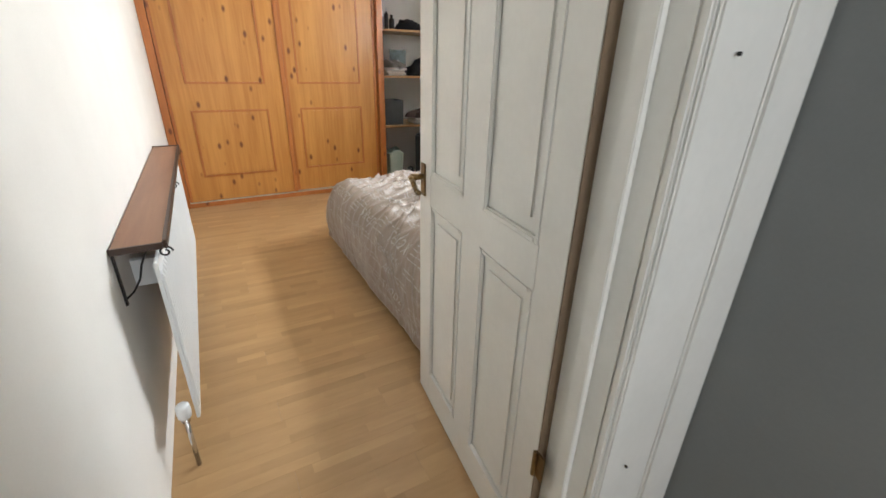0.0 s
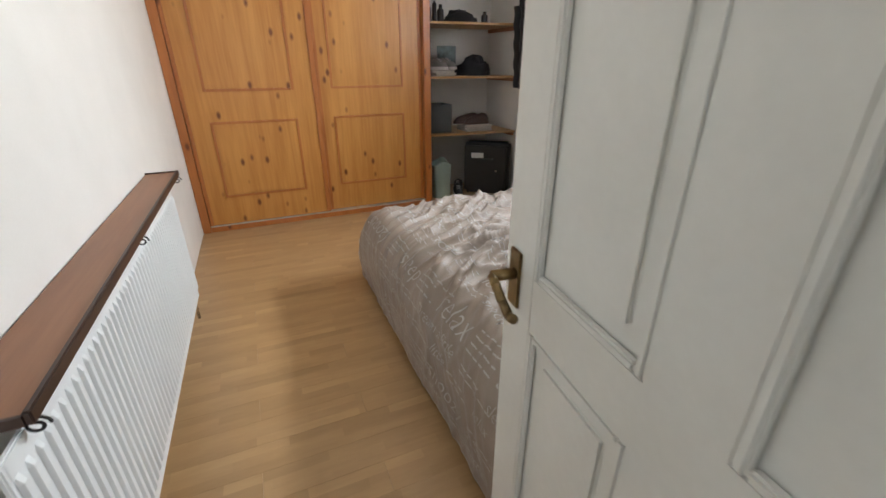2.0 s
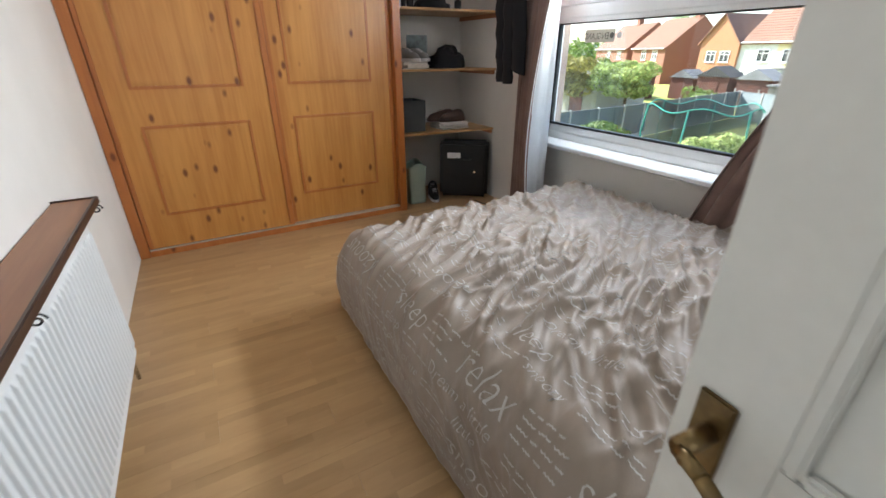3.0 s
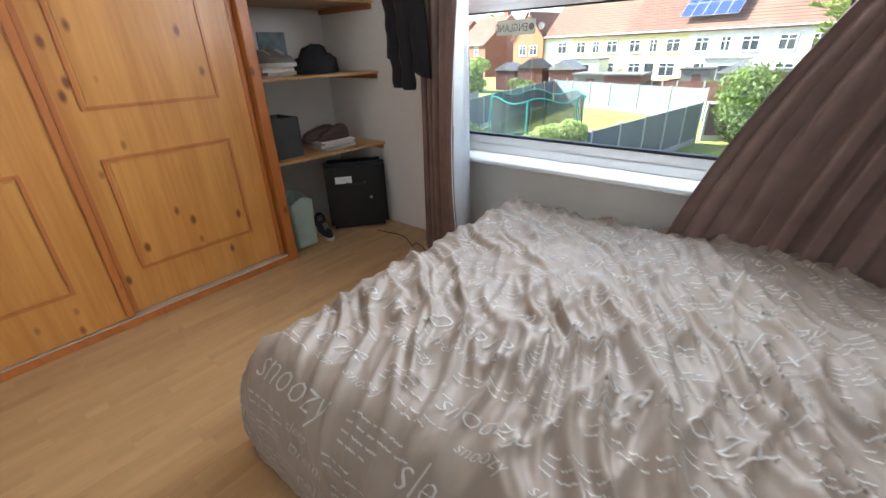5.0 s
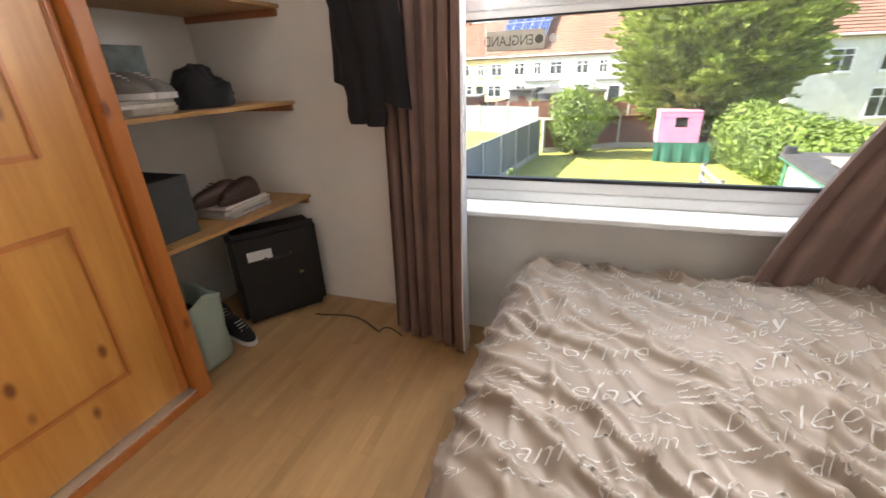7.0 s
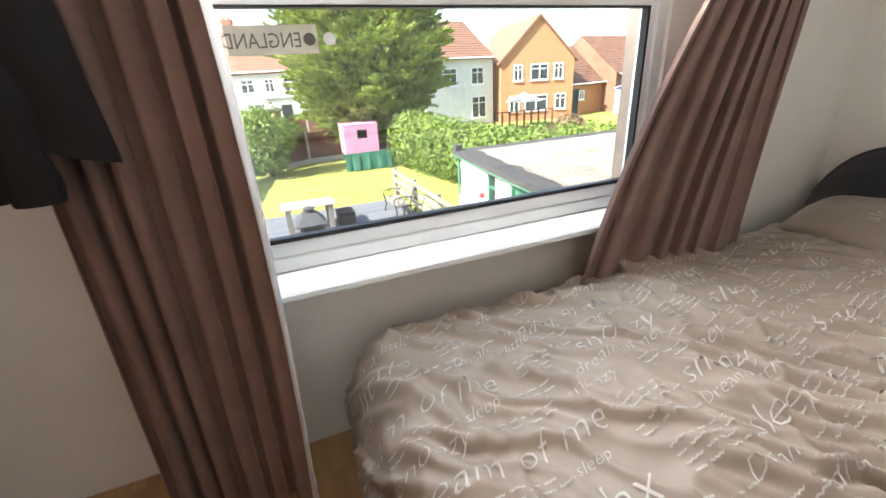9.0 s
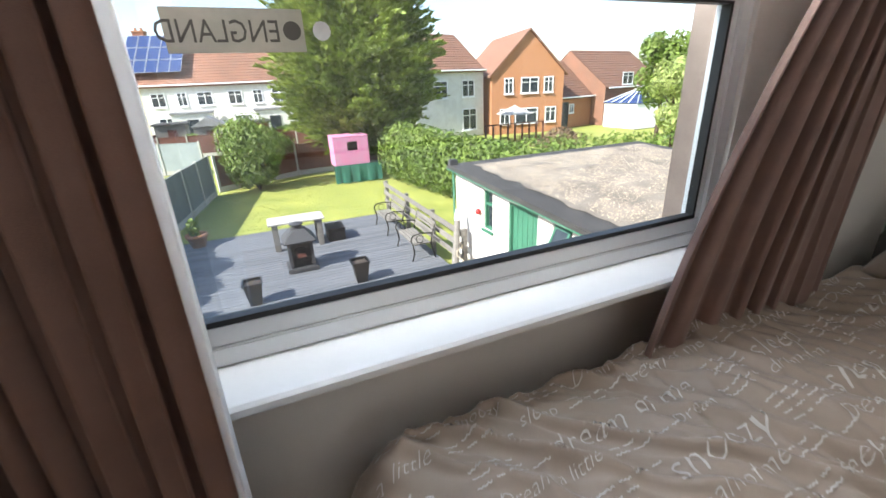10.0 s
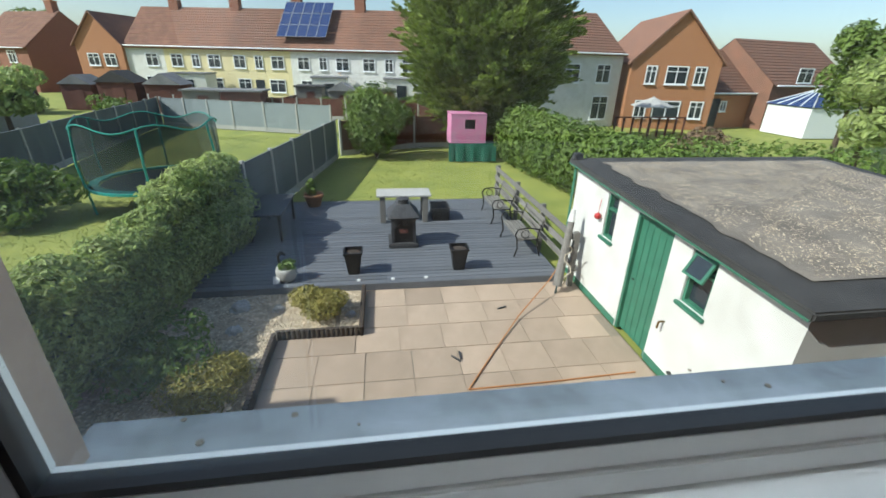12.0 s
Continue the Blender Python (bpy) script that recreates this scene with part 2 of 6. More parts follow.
ga_, gd_, gx_ = gn_.new("ShaderNodeMath"), gn_.new("ShaderNodeBsdfTranslucent"), gn_.new("ShaderNodeMixShader")
ga_.operation = "MULTIPLY"
gd_.inputs[0].default_value = (0.75, 0.8, 0.8, 1)
gl_(gt_.outputs["Object"], gs_.inputs[0]), gl_(gt_.outputs["Object"], gz_.inputs["Vector"]), gl_(gs_.outputs["Y"], gm_.inputs["Value"])
gv_, gk_ = gn_.new("ShaderNodeMapRange"), gn_.new("ShaderNodeMath")
for key, val in (("From Min", 0.25), ("From Max", 0.60), ("To Min", 1.0), ("To Max", 0.12)):
    gv_.inputs[key].default_value = val
gk_.operation = "MULTIPLY"
gl_(gs_.outputs["Z"], gv_.inputs["Value"]), gl_(gv_.outputs[0], gk_.inputs[0]), gl_(gm_.outputs[0], gk_.inputs[1])
gl_(gk_.outputs[0], ga_.inputs[0]), gl_(gz_.outputs["Fac"], ga_.inputs[1]), gl_(ga_.outputs[0], gx_.inputs[0])
go_ = gn_["Material Output"].inputs["Surface"]
gl_(go_.links[0].from_socket, gx_.inputs[1]), gl_(gd_.outputs[0], gx_.inputs[2]), gl_(gx_.outputs[0], go_)


# strips of differing tone within each laminate plank
fn_, fl_ = M["floor"].node_tree.nodes, M["floor"].node_tree.links.new
bt_ = fn_.new("ShaderNodeTexBrick")
for key, val in (("Scale", 1.0), ("Brick Width", 0.40), ("Row Height", 0.0427), ("Mortar Size", 0.0), ("Color1", (1.04, 1.04, 1.04, 1)), ("Color2", (0.84, 0.82, 0.79, 1))):
    bt_.inputs[key].default_value = val
oi_, vm_, mx_ = fn_.new("ShaderNodeObjectInfo"), fn_.new("ShaderNodeVectorMath"), fn_.new("ShaderNodeMixRGB")
vm_.operation, mx_.blend_type, mx_.inputs[0].default_value = "MULTIPLY_ADD", "MULTIPLY", 1.0
tc_ = next(x for x in fn_ if x.type == "TEX_COORD")
vm_.inputs[1].default_value = (4.0, 0.0, 0.0)
fl_(oi_.outputs["Random"], vm_.inputs[0]), fl_(tc_.outputs["Object"], vm_.inputs[2]), fl_(vm_.outputs[0], bt_.inputs["Vector"])
bs_ = fn_["Principled BSDF"].inputs["Base Color"]
fl_(bs_.links[0].from_socket, mx_.inputs[1]), fl_(bt_.outputs["Color"], mx_.inputs[2]), fl_(mx_.outputs[0], bs_)


# ---- building helpers ----
def box(bm, x0, y0, z0, x1, y1, z1, bev=0.0):
    vs = [bm.verts.new(p) for p in ((x0, y0, z0), (x1, y0, z0), (x1, y1, z0), (x0, y1, z0), (x0, y0, z1), (x1, y0, z1), (x1, y1, z1), (x0, y1, z1))]
    fs = [bm.faces.new([vs[i] for i in f]) for f in ((3, 2, 1, 0), (4, 5, 6, 7), (0, 1, 5, 4), (1, 2, 6, 5), (2, 3, 7, 6), (3, 0, 4, 7))]
    if bev:
        edges = list({e for f in fs for e in f.edges})
        bmesh.ops.bevel(bm, geom=edges, offset=bev, segments=2, affect="EDGES")
    return bm


def B(*a, bev=0.0):
    return box(bmesh.new(), *a, bev=bev)


def rod(bm, p, q, r, n=10, r2=None):
    """A round bar from p to q, capped."""
    p, q = Vector(p), Vector(q)
    m = Matrix.Translation((p + q) / 2) @ (q - p).to_track_quat("Z", "Y").to_matrix().to_4x4()
    bmesh.ops.create_cone(bm, cap_ends=True, segments=n, radius1=r, radius2=r if r2 is None else r2, depth=(q - p).length, matrix=m)
    return bm


def tube(bm, pts, r, n=8):
    for a, b in zip(pts, pts[1:]):
        rod(bm, a, b, r, n)
    return bm


def lathe(bm, prof, c, n=28, sq=0.0):
    """Turned shape from (radius, height) pairs round c; sq squares it off."""
    rings = []
    for r, z in prof:
        ring = []
        for i in range(n):
            a = 2 * math.pi * i / n
            k = (1 - sq) + sq / max(abs(math.cos(a)), abs(math.sin(a)))
            ring.append(bm.verts.new((c[0] + r * k * math.cos(a), c[1] + r * k * math.sin(a), c[2] + z)))
        rings.append(ring)
    for u, v in zip(rings, rings[1:]):
        for i in range(n):
            bm.faces.new((u[i], u[(i + 1) % n], v[(i + 1) % n], v[i]))
    bm.faces.new(rings[0][::-1]), bm.faces.new(rings[-1])
    return bm


def grid(fn, nu, nv, bm=None):
    bm = bm or bmesh.new()
    vs = [[bm.verts.new(fn(i / nu, j / nv)) for j in range(nv + 1)] for i in range(nu + 1)]
    for i in range(nu):
        for j in range(nv):
            bm.faces.new((vs[i][j], vs[i + 1][j], vs[i + 1][j + 1], vs[i][j + 1]))
    return bm


def at_world(ob):
    v = Vector((0, 0, 0))
    while ob:
        v, ob = v + ob.location, ob.parent
    return v


def link(name, me, material, parent=None, label="", smooth=False):
    me.materials.append(material)
    if smooth:
        me.polygons.foreach_set("use_smooth", [True] * len(me.polygons))
    ob = new(name, me)
    if parent:
        me.transform(Matrix.Translation(-at_world(parent)))
        ob.parent = parent
    if label:
        ob["label"] = label
    return ob


def part(name, bm, material, parent=None, label="", smooth=False):
    me = bpy.data.meshes.new(name)
    bm.normal_update()
    bm.to_mesh(me)
    bm.free()
    return link(name, me, material, parent, label, smooth)


def soft(ob, thick=0.0, sub=0):
    if thick:
        md = ob.modifiers.new("thickness", "SOLIDIFY")
        md.thickness, md.offset = thick, 0
    if sub:
        md = ob.modifiers.new("smooth", "SUBSURF")
        md.levels = md.render_levels = sub
    return ob


def thing(name, at, label, category, group="", kind=""):
    ob = new(name)
    ob.location = at
    ob.empty_display_size = 0.1
    return tagged(ob, label, category, group, kind)


def setting(name, bm, material, label, category):
    return tagged(part(name, bm, material), label, category, "", "structure")


def leaves(centre, n, size, rng, stretch=(1, 1, 1), shape=None):
    """Vertices and faces of n small folded leaf sprays on an uneven shell round centre."""
    vs, fs = [], []
    for _ in range(n):
        d = Vector((rng.gauss(0, 1), rng.gauss(0, 1), rng.gauss(0, 1))).normalized()
        p = shape(d, rng) if shape else Vector((d.x * stretch[0], d.y * stretch[1], d.z * stretch[2])) * rng.uniform(0.72, 1.0)
        p = Vector(centre) + p
        a = Vector((rng.gauss(0, 1), rng.gauss(0, 1), rng.gauss(0, 1))).normalized()
        nrm = (d + 0.7 * a).normalized()
        t = nrm.orthogonal().normalized()
        t = Matrix.Rotation(rng.uniform(0, 6.28), 3, nrm) @ t
        w = nrm.cross(t)
        s = size * rng.uniform(0.6, 1.3)
        k = len(vs)
        vs += [p - t * s, p + w * s * 0.45 + nrm * s * 0.15, p + t * s, p - w * s * 0.45 + nrm * s * 0.15]
        fs += [(k, k + 1, k + 2), (k, k + 2, k + 3)]
    return vs, fs


def foliage(name, lists, material, parent, label=""):
    vs, fs = [], []
    for v, f in lists:
        k = len(vs)
        vs += v
        fs += [tuple(i + k for i in t) for t in f]
    me = bpy.data.meshes.new(name)
    me.from_pydata([tuple(v) for v in vs], [], fs)
    return link(name, me, material, parent, label)


# ---- room shell ----
WL, WR, WY, DY, CZ = -0.185, 2.76, 4.80, 0.72, 2.40   # left wall, window wall, wardrobe front, door wall, ceiling
BACK = 5.38
WN = 2.862   # alcove side of the window wall
setting("wall_west", B(WL - 0.12, -1.6, -0.3, WL, BACK + 0.1, CZ), M["wall"], "smooth white painted plaster wall", "wall")
setting("wall_north", B(WL, BACK, -0.3, WR + 0.28, BACK + 0.12, CZ), M["wall"], "white painted alcove back wall", "wall")
WB, WT, W0, W1 = 0.66, 2.08, 2.065, 3.995   # window opening
bm = bmesh.new()
for a in ((WR, -1.0, -0.3, WR + 0.20, W0, CZ), (WN, W1, -0.3, WR + 0.20, BACK, CZ), (WR, W0, -0.3, WR + 0.20, W1, WB), (WR, W0, WT, WR + 0.20, W1, CZ)):
    box(bm, *a)
setting("wall_east", bm, M["wall"], "off-white painted outer wall with a wide window opening", "wall")
bm = bmesh.new()
for a in ((WL, DY - 0.12, 0, WL + 0.03, DY, CZ), (0.745, DY - 0.12, 0, WR, DY, CZ), (WL + 0.03, DY - 0.12, 2.03, 0.745, DY, CZ)):
    box(bm, *a)
setting("wall_south", bm, M["wall"], "white painted partition wall with a doorway", "wall")
setting("ceiling", B(WL, -1.6, CZ, WR + 0.28, BACK, CZ + 0.1), M["ceiling"], "plain white ceiling", "ceiling")
setting("hall_wall", B(1.03, -1.6, -0.3, 1.18, DY - 0.123, CZ), M["hall"], "grey landing wall with shade darkened into its paint", "wall")
# unseen end wall; its opening is added to let light into the landing
bm = bmesh.new()
for a in ((WL, -1.7, -0.3, 0.1, -1.6, CZ), (0.9, -1.7, -0.3, 1.18, -1.6, CZ), (0.1, -1.7, -0.3, 0.9, -1.6, 0.9), (0.1, -1.7, 2.1, 0.9, -1.6, CZ)):
    box(bm, *a)
setting("hall_end_wall", bm, M["hall"], "unseen landing end wall with an opening added for light", "wall")
floor = setting("floor", B(WL, -1.6, -0.1, WN, BACK, -0.012), M["joint"], "beech-effect laminate floor laid in short strips", "floor")

# door lining and architrave
bm = bmesh.new()
box(bm, 0.716, DY - 0.125, 0, 0.748, DY + 0.002, 2.03, 0.003)
# strip added behind the hinge gap only to block light from the room
box(bm, 0.728, DY + 0.0025, 0, 0.748, DY + 0.03, 2.03, 0.002)
box(bm, 0.699, DY - 0.080, 0, 0.7155, DY - 0.045, 2.02, 0.002)
box(bm, WL + 0.03, DY - 0.125, 0, WL + 0.055, DY + 0.004, 2.03, 0.003)
lin = setting("door_frame", bm, M["gloss"], "white gloss painted timber door lining", "door frame")
bm = bmesh.new()
box(bm, 0.715, DY - 0.142, 0, 0.90, DY - 0.123, 2.1, 0.004)
box(bm, 0.722, DY - 0.150, 0, 0.745, DY - 0.140, 2.1, 0.004)
box(bm, 0.905, DY - 0.146, 0, 1.028, DY - 0.123, 2.1, 0.006)
setting("architrave", bm, M["gloss"], "white painted architrave boards with an open joint", "trim")
bm = bmesh.new()
for x, z in ((0.79, 1.36), (0.955, 1.52), (0.80, 0.55)):
    rod(bm, (x, DY - 0.1455, z), (x, DY - 0.150, z), 0.003, 8)
part("screw_head", bm, M["iron"], bpy.data.objects["architrave"])

# ---- door leaf ----
H, E = Vector((0.710, 0.724)), Vector((0.806, 1.560))
ang = math.degrees(math.atan2(E.y - H.y, E.x - H.x))
DW, DT = (E - H).length, 0.036
door = thing("door", (H.x, H.y, 0), "open white painted panel door with brass lever handle", "door")


def dbox(bm, s0, z0, s1, z1, d0, d1, bev=0.0):
    return box(bm, s0, d0, z0, s1, d1, z1, bev)


def turned(name, bm, material, parent, label="", smooth=False):
    """A part given along the door leaf, turned into place about the hinge."""
    me = bpy.data.meshes.new(name)
    bm.normal_update()
    bm.to_mesh(me)
    bm.free()
    me.materials.append(material)
    if smooth:
        me.polygons.foreach_set("use_smooth", [True] * len(me.polygons))
    me.transform(pose(0, 0, 0, 0, 0, ang))
    ob = new(name, me)
    ob.parent = parent
    if label:
        ob["label"] = label
    return ob


cols, rows = ((0.095, 0.355), (0.47, 0.735)), ((0.14, 0.885), (0.99, 1.60), (1.70, 1.88))
bm = bmesh.new()
for s0, s1 in ((0, 0.095), (0.735, DW)):
    dbox(bm, s0, 0.008, s1, 1.985, -DT / 2, DT / 2, 0.002)
dbox(bm, 0.355, 0.008, 0.47, 1.985, -DT / 2, DT / 2)
for z0, z1 in ((0.008, 0.14), (0.885, 0.99), (1.60, 1.70), (1.88, 1.985)):
    for s0, s1 in cols:
        dbox(bm, s0, z0, s1, z1, -DT / 2, DT / 2)
turned("leaf", bm, M["gloss"], door)
# thin brown strip along the hinge edge of the leaf
turned("hinge_edge", dbox(bmesh.new(), -0.004, 0.008, -0.0005, 1.985, -DT / 2, DT / 2), M["brown_edge"], door, "brown timber edge")
for s0, s1 in cols:
    for z0, z1 in rows:
        bm = bmesh.new()
        dbox(bm, s0, z0, s1, z1, -0.007, 0.007)
        dbox(bm, s0 + 0.045, z0 + 0.045, s1 - 0.045, z1 - 0.045, -0.0125, 0.0125, 0.005)
        pn = turned("panel", bm, M["gloss"], door)
        bm = bmesh.new()
        for sd in (-1, 1):
            for a in ((s0, z0, s0 + 0.016, z1), (s1 - 0.016, z0, s1, z1), (s0 + 0.016, z0, s1 - 0.016, z0 + 0.016), (s0 + 0.016, z1 - 0.016, s1 - 0.016, z1)):
                d = sorted((sd * 0.006, sd * 0.0205))
                dbox(bm, *a, *d, 0.004)
        turned("moulding", bm, M["gloss"], door)
for sd in (1, -1):
    bm = bmesh.new()
    d = sorted((sd * DT / 2, sd * (DT / 2 + 0.006)))
    dbox(bm, DW - 0.062, 0.905, DW - 0.022, 1.022, *d, 0.002)
    pl = turned("handle_plate", bm, M["brass"], door, "antique brass backplate")
    bm = bmesh.new()
    y = sd * (DT / 2 + 0.006)
    s = DW - 0.044
    rod(bm, (s, y, 0.975), (s, y + sd * 0.045, 0.975), 0.011, 14)
    tube(bm, [(s, y + sd * 0.045, 0.975), (s - 0.03, y + sd * 0.05, 0.972), (s - 0.06, y + sd * 0.05, 0.955), (s - 0.085, y + sd * 0.048, 0.94), (s - 0.105, y + sd * 0.05, 0.948)], 0.0085, 10)
    turned("lever", bm, M["brass"], door, "curved antique brass lever", True)
for z in (0.42, 1.72):
    bm = bmesh.new()
    rod(bm, (0.0, DT / 2 + 0.005, z), (0.0, DT / 2 + 0.005, z + 0.075), 0.006, 10)
    dbox(bm, -0.03, z, 0.0, z + 0.075, DT / 2 - 0.002, DT / 2 + 0.002)
    turned("hinge", bm, M["brass"], door, "small brass butt hinge")

# ---- wardrobe ----
ward = thing("wardrobe", (0.87, WY, 0), "fitted orange pine wardrobe with two sliding panelled doors", "wardrobe")
XR = 1.925
part("side_frame", B(WL + 0.002, WY - 0.03, 0.0, WL + 0.065, WY + 0.12, CZ - 0.01, bev=0.004), M["pine_dark"], ward)
part("side_frame", B(XR - 0.065, WY - 0.03, 0.0, XR, BACK - 0.002, CZ - 0.01, bev=0.004), M["pine_dark"], ward)
part("plinth", B(WL + 0.066, WY - 0.022, 0.0, XR - 0.066, WY + 0.10, 0.042, bev=0.003), M["pine_dark"], ward)
part("track", B(WL + 0.066, WY - 0.012, 0.042, XR - 0.066, WY + 0.09, 0.05), M["alu"], ward, "silver sliding-door track")
part("head_frame", B(WL + 0.066, WY - 0.022, 2.2, XR - 0.066, WY + 0.10, CZ - 0.012), M["pine_dark"], ward)


def sliding_door(x0, x1, y, pans, mid):
    d = part("sliding_door", B(x0, y, 0.052, x1, y + 0.022, 2.2, bev=0.002), M["pine"], ward)
    for z0, z1 in ((0.285, 0.905), (1.13, 2.02)):
        a, b = pans
        bm = bmesh.new()
        box(bm, a + 0.03, y - 0.004, z0 + 0.03, b - 0.03, y + 0.001, z1 - 0.03, 0.003)
        part("raised_panel", bm, M["pine"], d)
        bm = bmesh.new()
        for q in ((a, z0, a + 0.02, z1), (b - 0.02, z0, b, z1), (a + 0.02, z0, b - 0.02, z0 + 0.02), (a + 0.02, z1 - 0.02, b - 0.02, z1)):
            box(bm, q[0], y - 0.009, q[1], q[2], y + 0.001, q[3], 0.004)
        part("moulding", bm, M["pine_dark"], d)
    bm = bmesh.new()
    for s0, s1 in mid:
        box(bm, s0, y - 0.012, 0.053, s1, y + 0.026, 2.199, 0.006)
    part("edge_strip", bm, M["pine_dark"], d)


sliding_door(WL + 0.07, 0.90, WY, (0.045, 0.715), ((WL + 0.068, WL + 0.095), (0.865, 0.905)))
sliding_door(0.90, XR - 0.068, WY + 0.034, (1.02, 1.675), ((0.905, 0.935), (XR - 0.10, XR - 0.069)))

# ---- radiator and its shelf ----
rad = thing("radiator", (-0.10, 2.5, 0), "long white corrugated panel radiator on the wall", "radiator")
Y0, Y1, Z0, Z1 = 1.60, 3.30, 0.17, 0.775


def panel_profile(xf):
    n = 46
    pts = []
    for i in range(n + 1):
        c = Y0 + 0.02 + (Y1 - Y0 - 0.04) * i / n
        w = (Y1 - Y0 - 0.04) / n
        pts += [(xf - 0.008, c - w * 0.24), (xf, c - w * 0.14), (xf, c + w * 0.14), (xf - 0.008, c + w * 0.24)]
    return pts


for xf, nm in ((-0.055, "front_panel"),):
    pts = panel_profile(xf)
    bm = bmesh.new()
    zz = (Z0, Z0 + 0.035, Z0 + 0.05, Z1 - 0.05, Z1 - 0.035, Z1)
    ring = []
    for k, z in enumerate(zz):
        flat = k in (0, 1, 4, 5)
        ring.append([bm.verts.new((xf - 0.008 if flat else x, y, z)) for x, y in pts])
    for u, v in zip(ring, ring[1:]):
        for i in range(len(u) - 1):
            bm.faces.new((u[i], u[i + 1], v[i + 1], v[i]))
    box(bm, xf - 0.02, Y0, Z0 - 0.003, xf - 0.009, Y1, Z1 + 0.003, 0.003)
    part(nm, bm, M["radiator"], rad)
for y in (1.9, 2.9):
    part("wall_bracket", B(WL + 0.001, y, 0.58, -0.0765, y + 0.03, 0.68), M["radiator"], rad)
bm = bmesh.new()
rod(bm, (-0.10, Y0 - 0.05, 0.215), (-0.10, Y0 + 0.01, 0.215), 0.014, 12)
rod(bm, (-0.10, Y0 - 0.045, 0.0), (-0.10, Y0 - 0.045, 0.23), 0.008, 10)
part("valve_body", bm, M["chrome"], rad, "chrome valve and tail pipe", True)
bm = lathe(bmesh.new(), [(0.014, 0), (0.021, 0.006), (0.023, 0.03), (0.021, 0.05), (0.016, 0.056)], (-0.10, Y0 - 0.045, 0.225), 20)
part("valve_head", bm, M["upvc"], rad, "white valve cap", True)
bm = bmesh.new()
rod(bm, (-0.10, Y1 + 0.04, 0.0), (-0.10, Y1 + 0.04, 0.22), 0.008, 10)
rod(bm, (-0.10, Y1 - 0.01, 0.215), (-0.10, Y1 + 0.045, 0.215), 0.012, 10)
part("tail_pipe", bm, M["chrome"], rad, "", True)

rs = thing("radiator_shelf", (-0.11, 2.5, 0.80), "narrow brown wooden shelf over the radiator on black scroll brackets", "shelf")
part("board", B(WL + 0.004, 1.67, 0.800, -0.047, 3.46, 0.816, bev=0.002), M["walnut"], rs)
bm = bmesh.new()
box(bm, -0.047, 1.664, 0.795, -0.034, 3.466, 0.824, 0.003)
box(bm, WL + 0.001, 1.662, 0.797, -0.047, 1.6695, 0.818)
box(bm, WL + 0.001, 3.461, 0.797, -0.047, 3.466, 0.822)
part("edge_lipping", bm, M["walnut_edge"], rs, "dark edging strip")
for y in (1.685, 2.55, 3.43):
    bm = bmesh.new()
    box(bm, WL + 0.001, y - 0.009, 0.62, WL + 0.007, y + 0.009, 0.80)
    box(bm, WL + 0.004, y - 0.009, 0.792, -0.06, y + 0.009, 0.799)
    pts = [(-0.045 + 0.02 * (1 - k / 26) * math.cos(k * 0.42), y, 0.778 + 0.02 * (1 - k / 26) * math.sin(k * 0.42)) for k in range(20)]
    tube(bm, pts, 0.003, 6)
    tube(bm, [(WL + 0.006, y, 0.64), (WL + 0.03, y, 0.66), (WL + 0.055, y, 0.70), (WL + 0.07, y, 0.75), (WL + 0.09, y, 0.79)], 0.003, 6)
    part("scroll_bracket", bm, M["iron"], rs, "black iron scroll bracket")

# ---- window ----
GX = 2.80
win = tagged(thing("window_1", (GX, 3.0, WB), "wide white plastic window with fixed pane and top lights", "window"), kind="structure")
FX0, FX1 = 2.775, 2.845
T0, T1 = 1.555, 1.63
bm = bmesh.new()
box(bm, FX0, W0, 0.739, FX1, W1, 0.79, 0.004)
box(bm, FX0, W0, WT - 0.06, FX1, W1, WT, 0.004)
for a, b in ((W0, W0 + 0.055), (W1 - 0.055, W1)):
    box(bm, FX0, a, 0.79, FX1, b, WT - 0.06, 0.004)
box(bm, FX0, W0 + 0.055, T0, FX1, W1 - 0.055, T1, 0.004)
part("window_frame", bm, M["upvc"], win)
PY0, PY1, PZ0 = W0 + 0.085, W1 - 0.085, 0.848
bm = bmesh.new()
for a in ((W0 + 0.055, 0.79, W1 - 0.055, PZ0 - 0.008), (W0 + 0.055, T0 - 0.03, W1 - 0.055, T0), (W0 + 0.055, PZ0 - 0.008, PY0, T0 - 0.03), (PY1, PZ0 - 0.008, W1 - 0.055, T0 - 0.03)):
    box(bm, FX0 + 0.008, a[0], a[1], FX1 - 0.006, a[2], a[3], 0.003)
part("glazing_bead", bm, M["upvc"], win)
bm = bmesh.new()
for a in ((PY0 - 0.002, PZ0 - 0.0085, PY1 + 0.002, PZ0 + 0.006), (PY0 - 0.002, T0 - 0.036, PY1 + 0.002, T0 - 0.029), (PY0 - 0.001, PZ0 + 0.006, PY0 + 0.010, T0 - 0.036), (PY1 - 0.012, PZ0 + 0.006, PY1 + 0.001, T0 - 0.036)):
    box(bm, GX - 0.017, a[0], a[1], GX + 0.014, a[2], a[3])
part("gasket", bm, M["black_rubber"], win, "black glazing gasket")
p = part("pane", B(GX - 0.003, PY0 + 0.004, PZ0, GX + 0.003, PY1 - 0.004, T0 - 0.035), M["smeared"], win)
p.visible_shadow = False
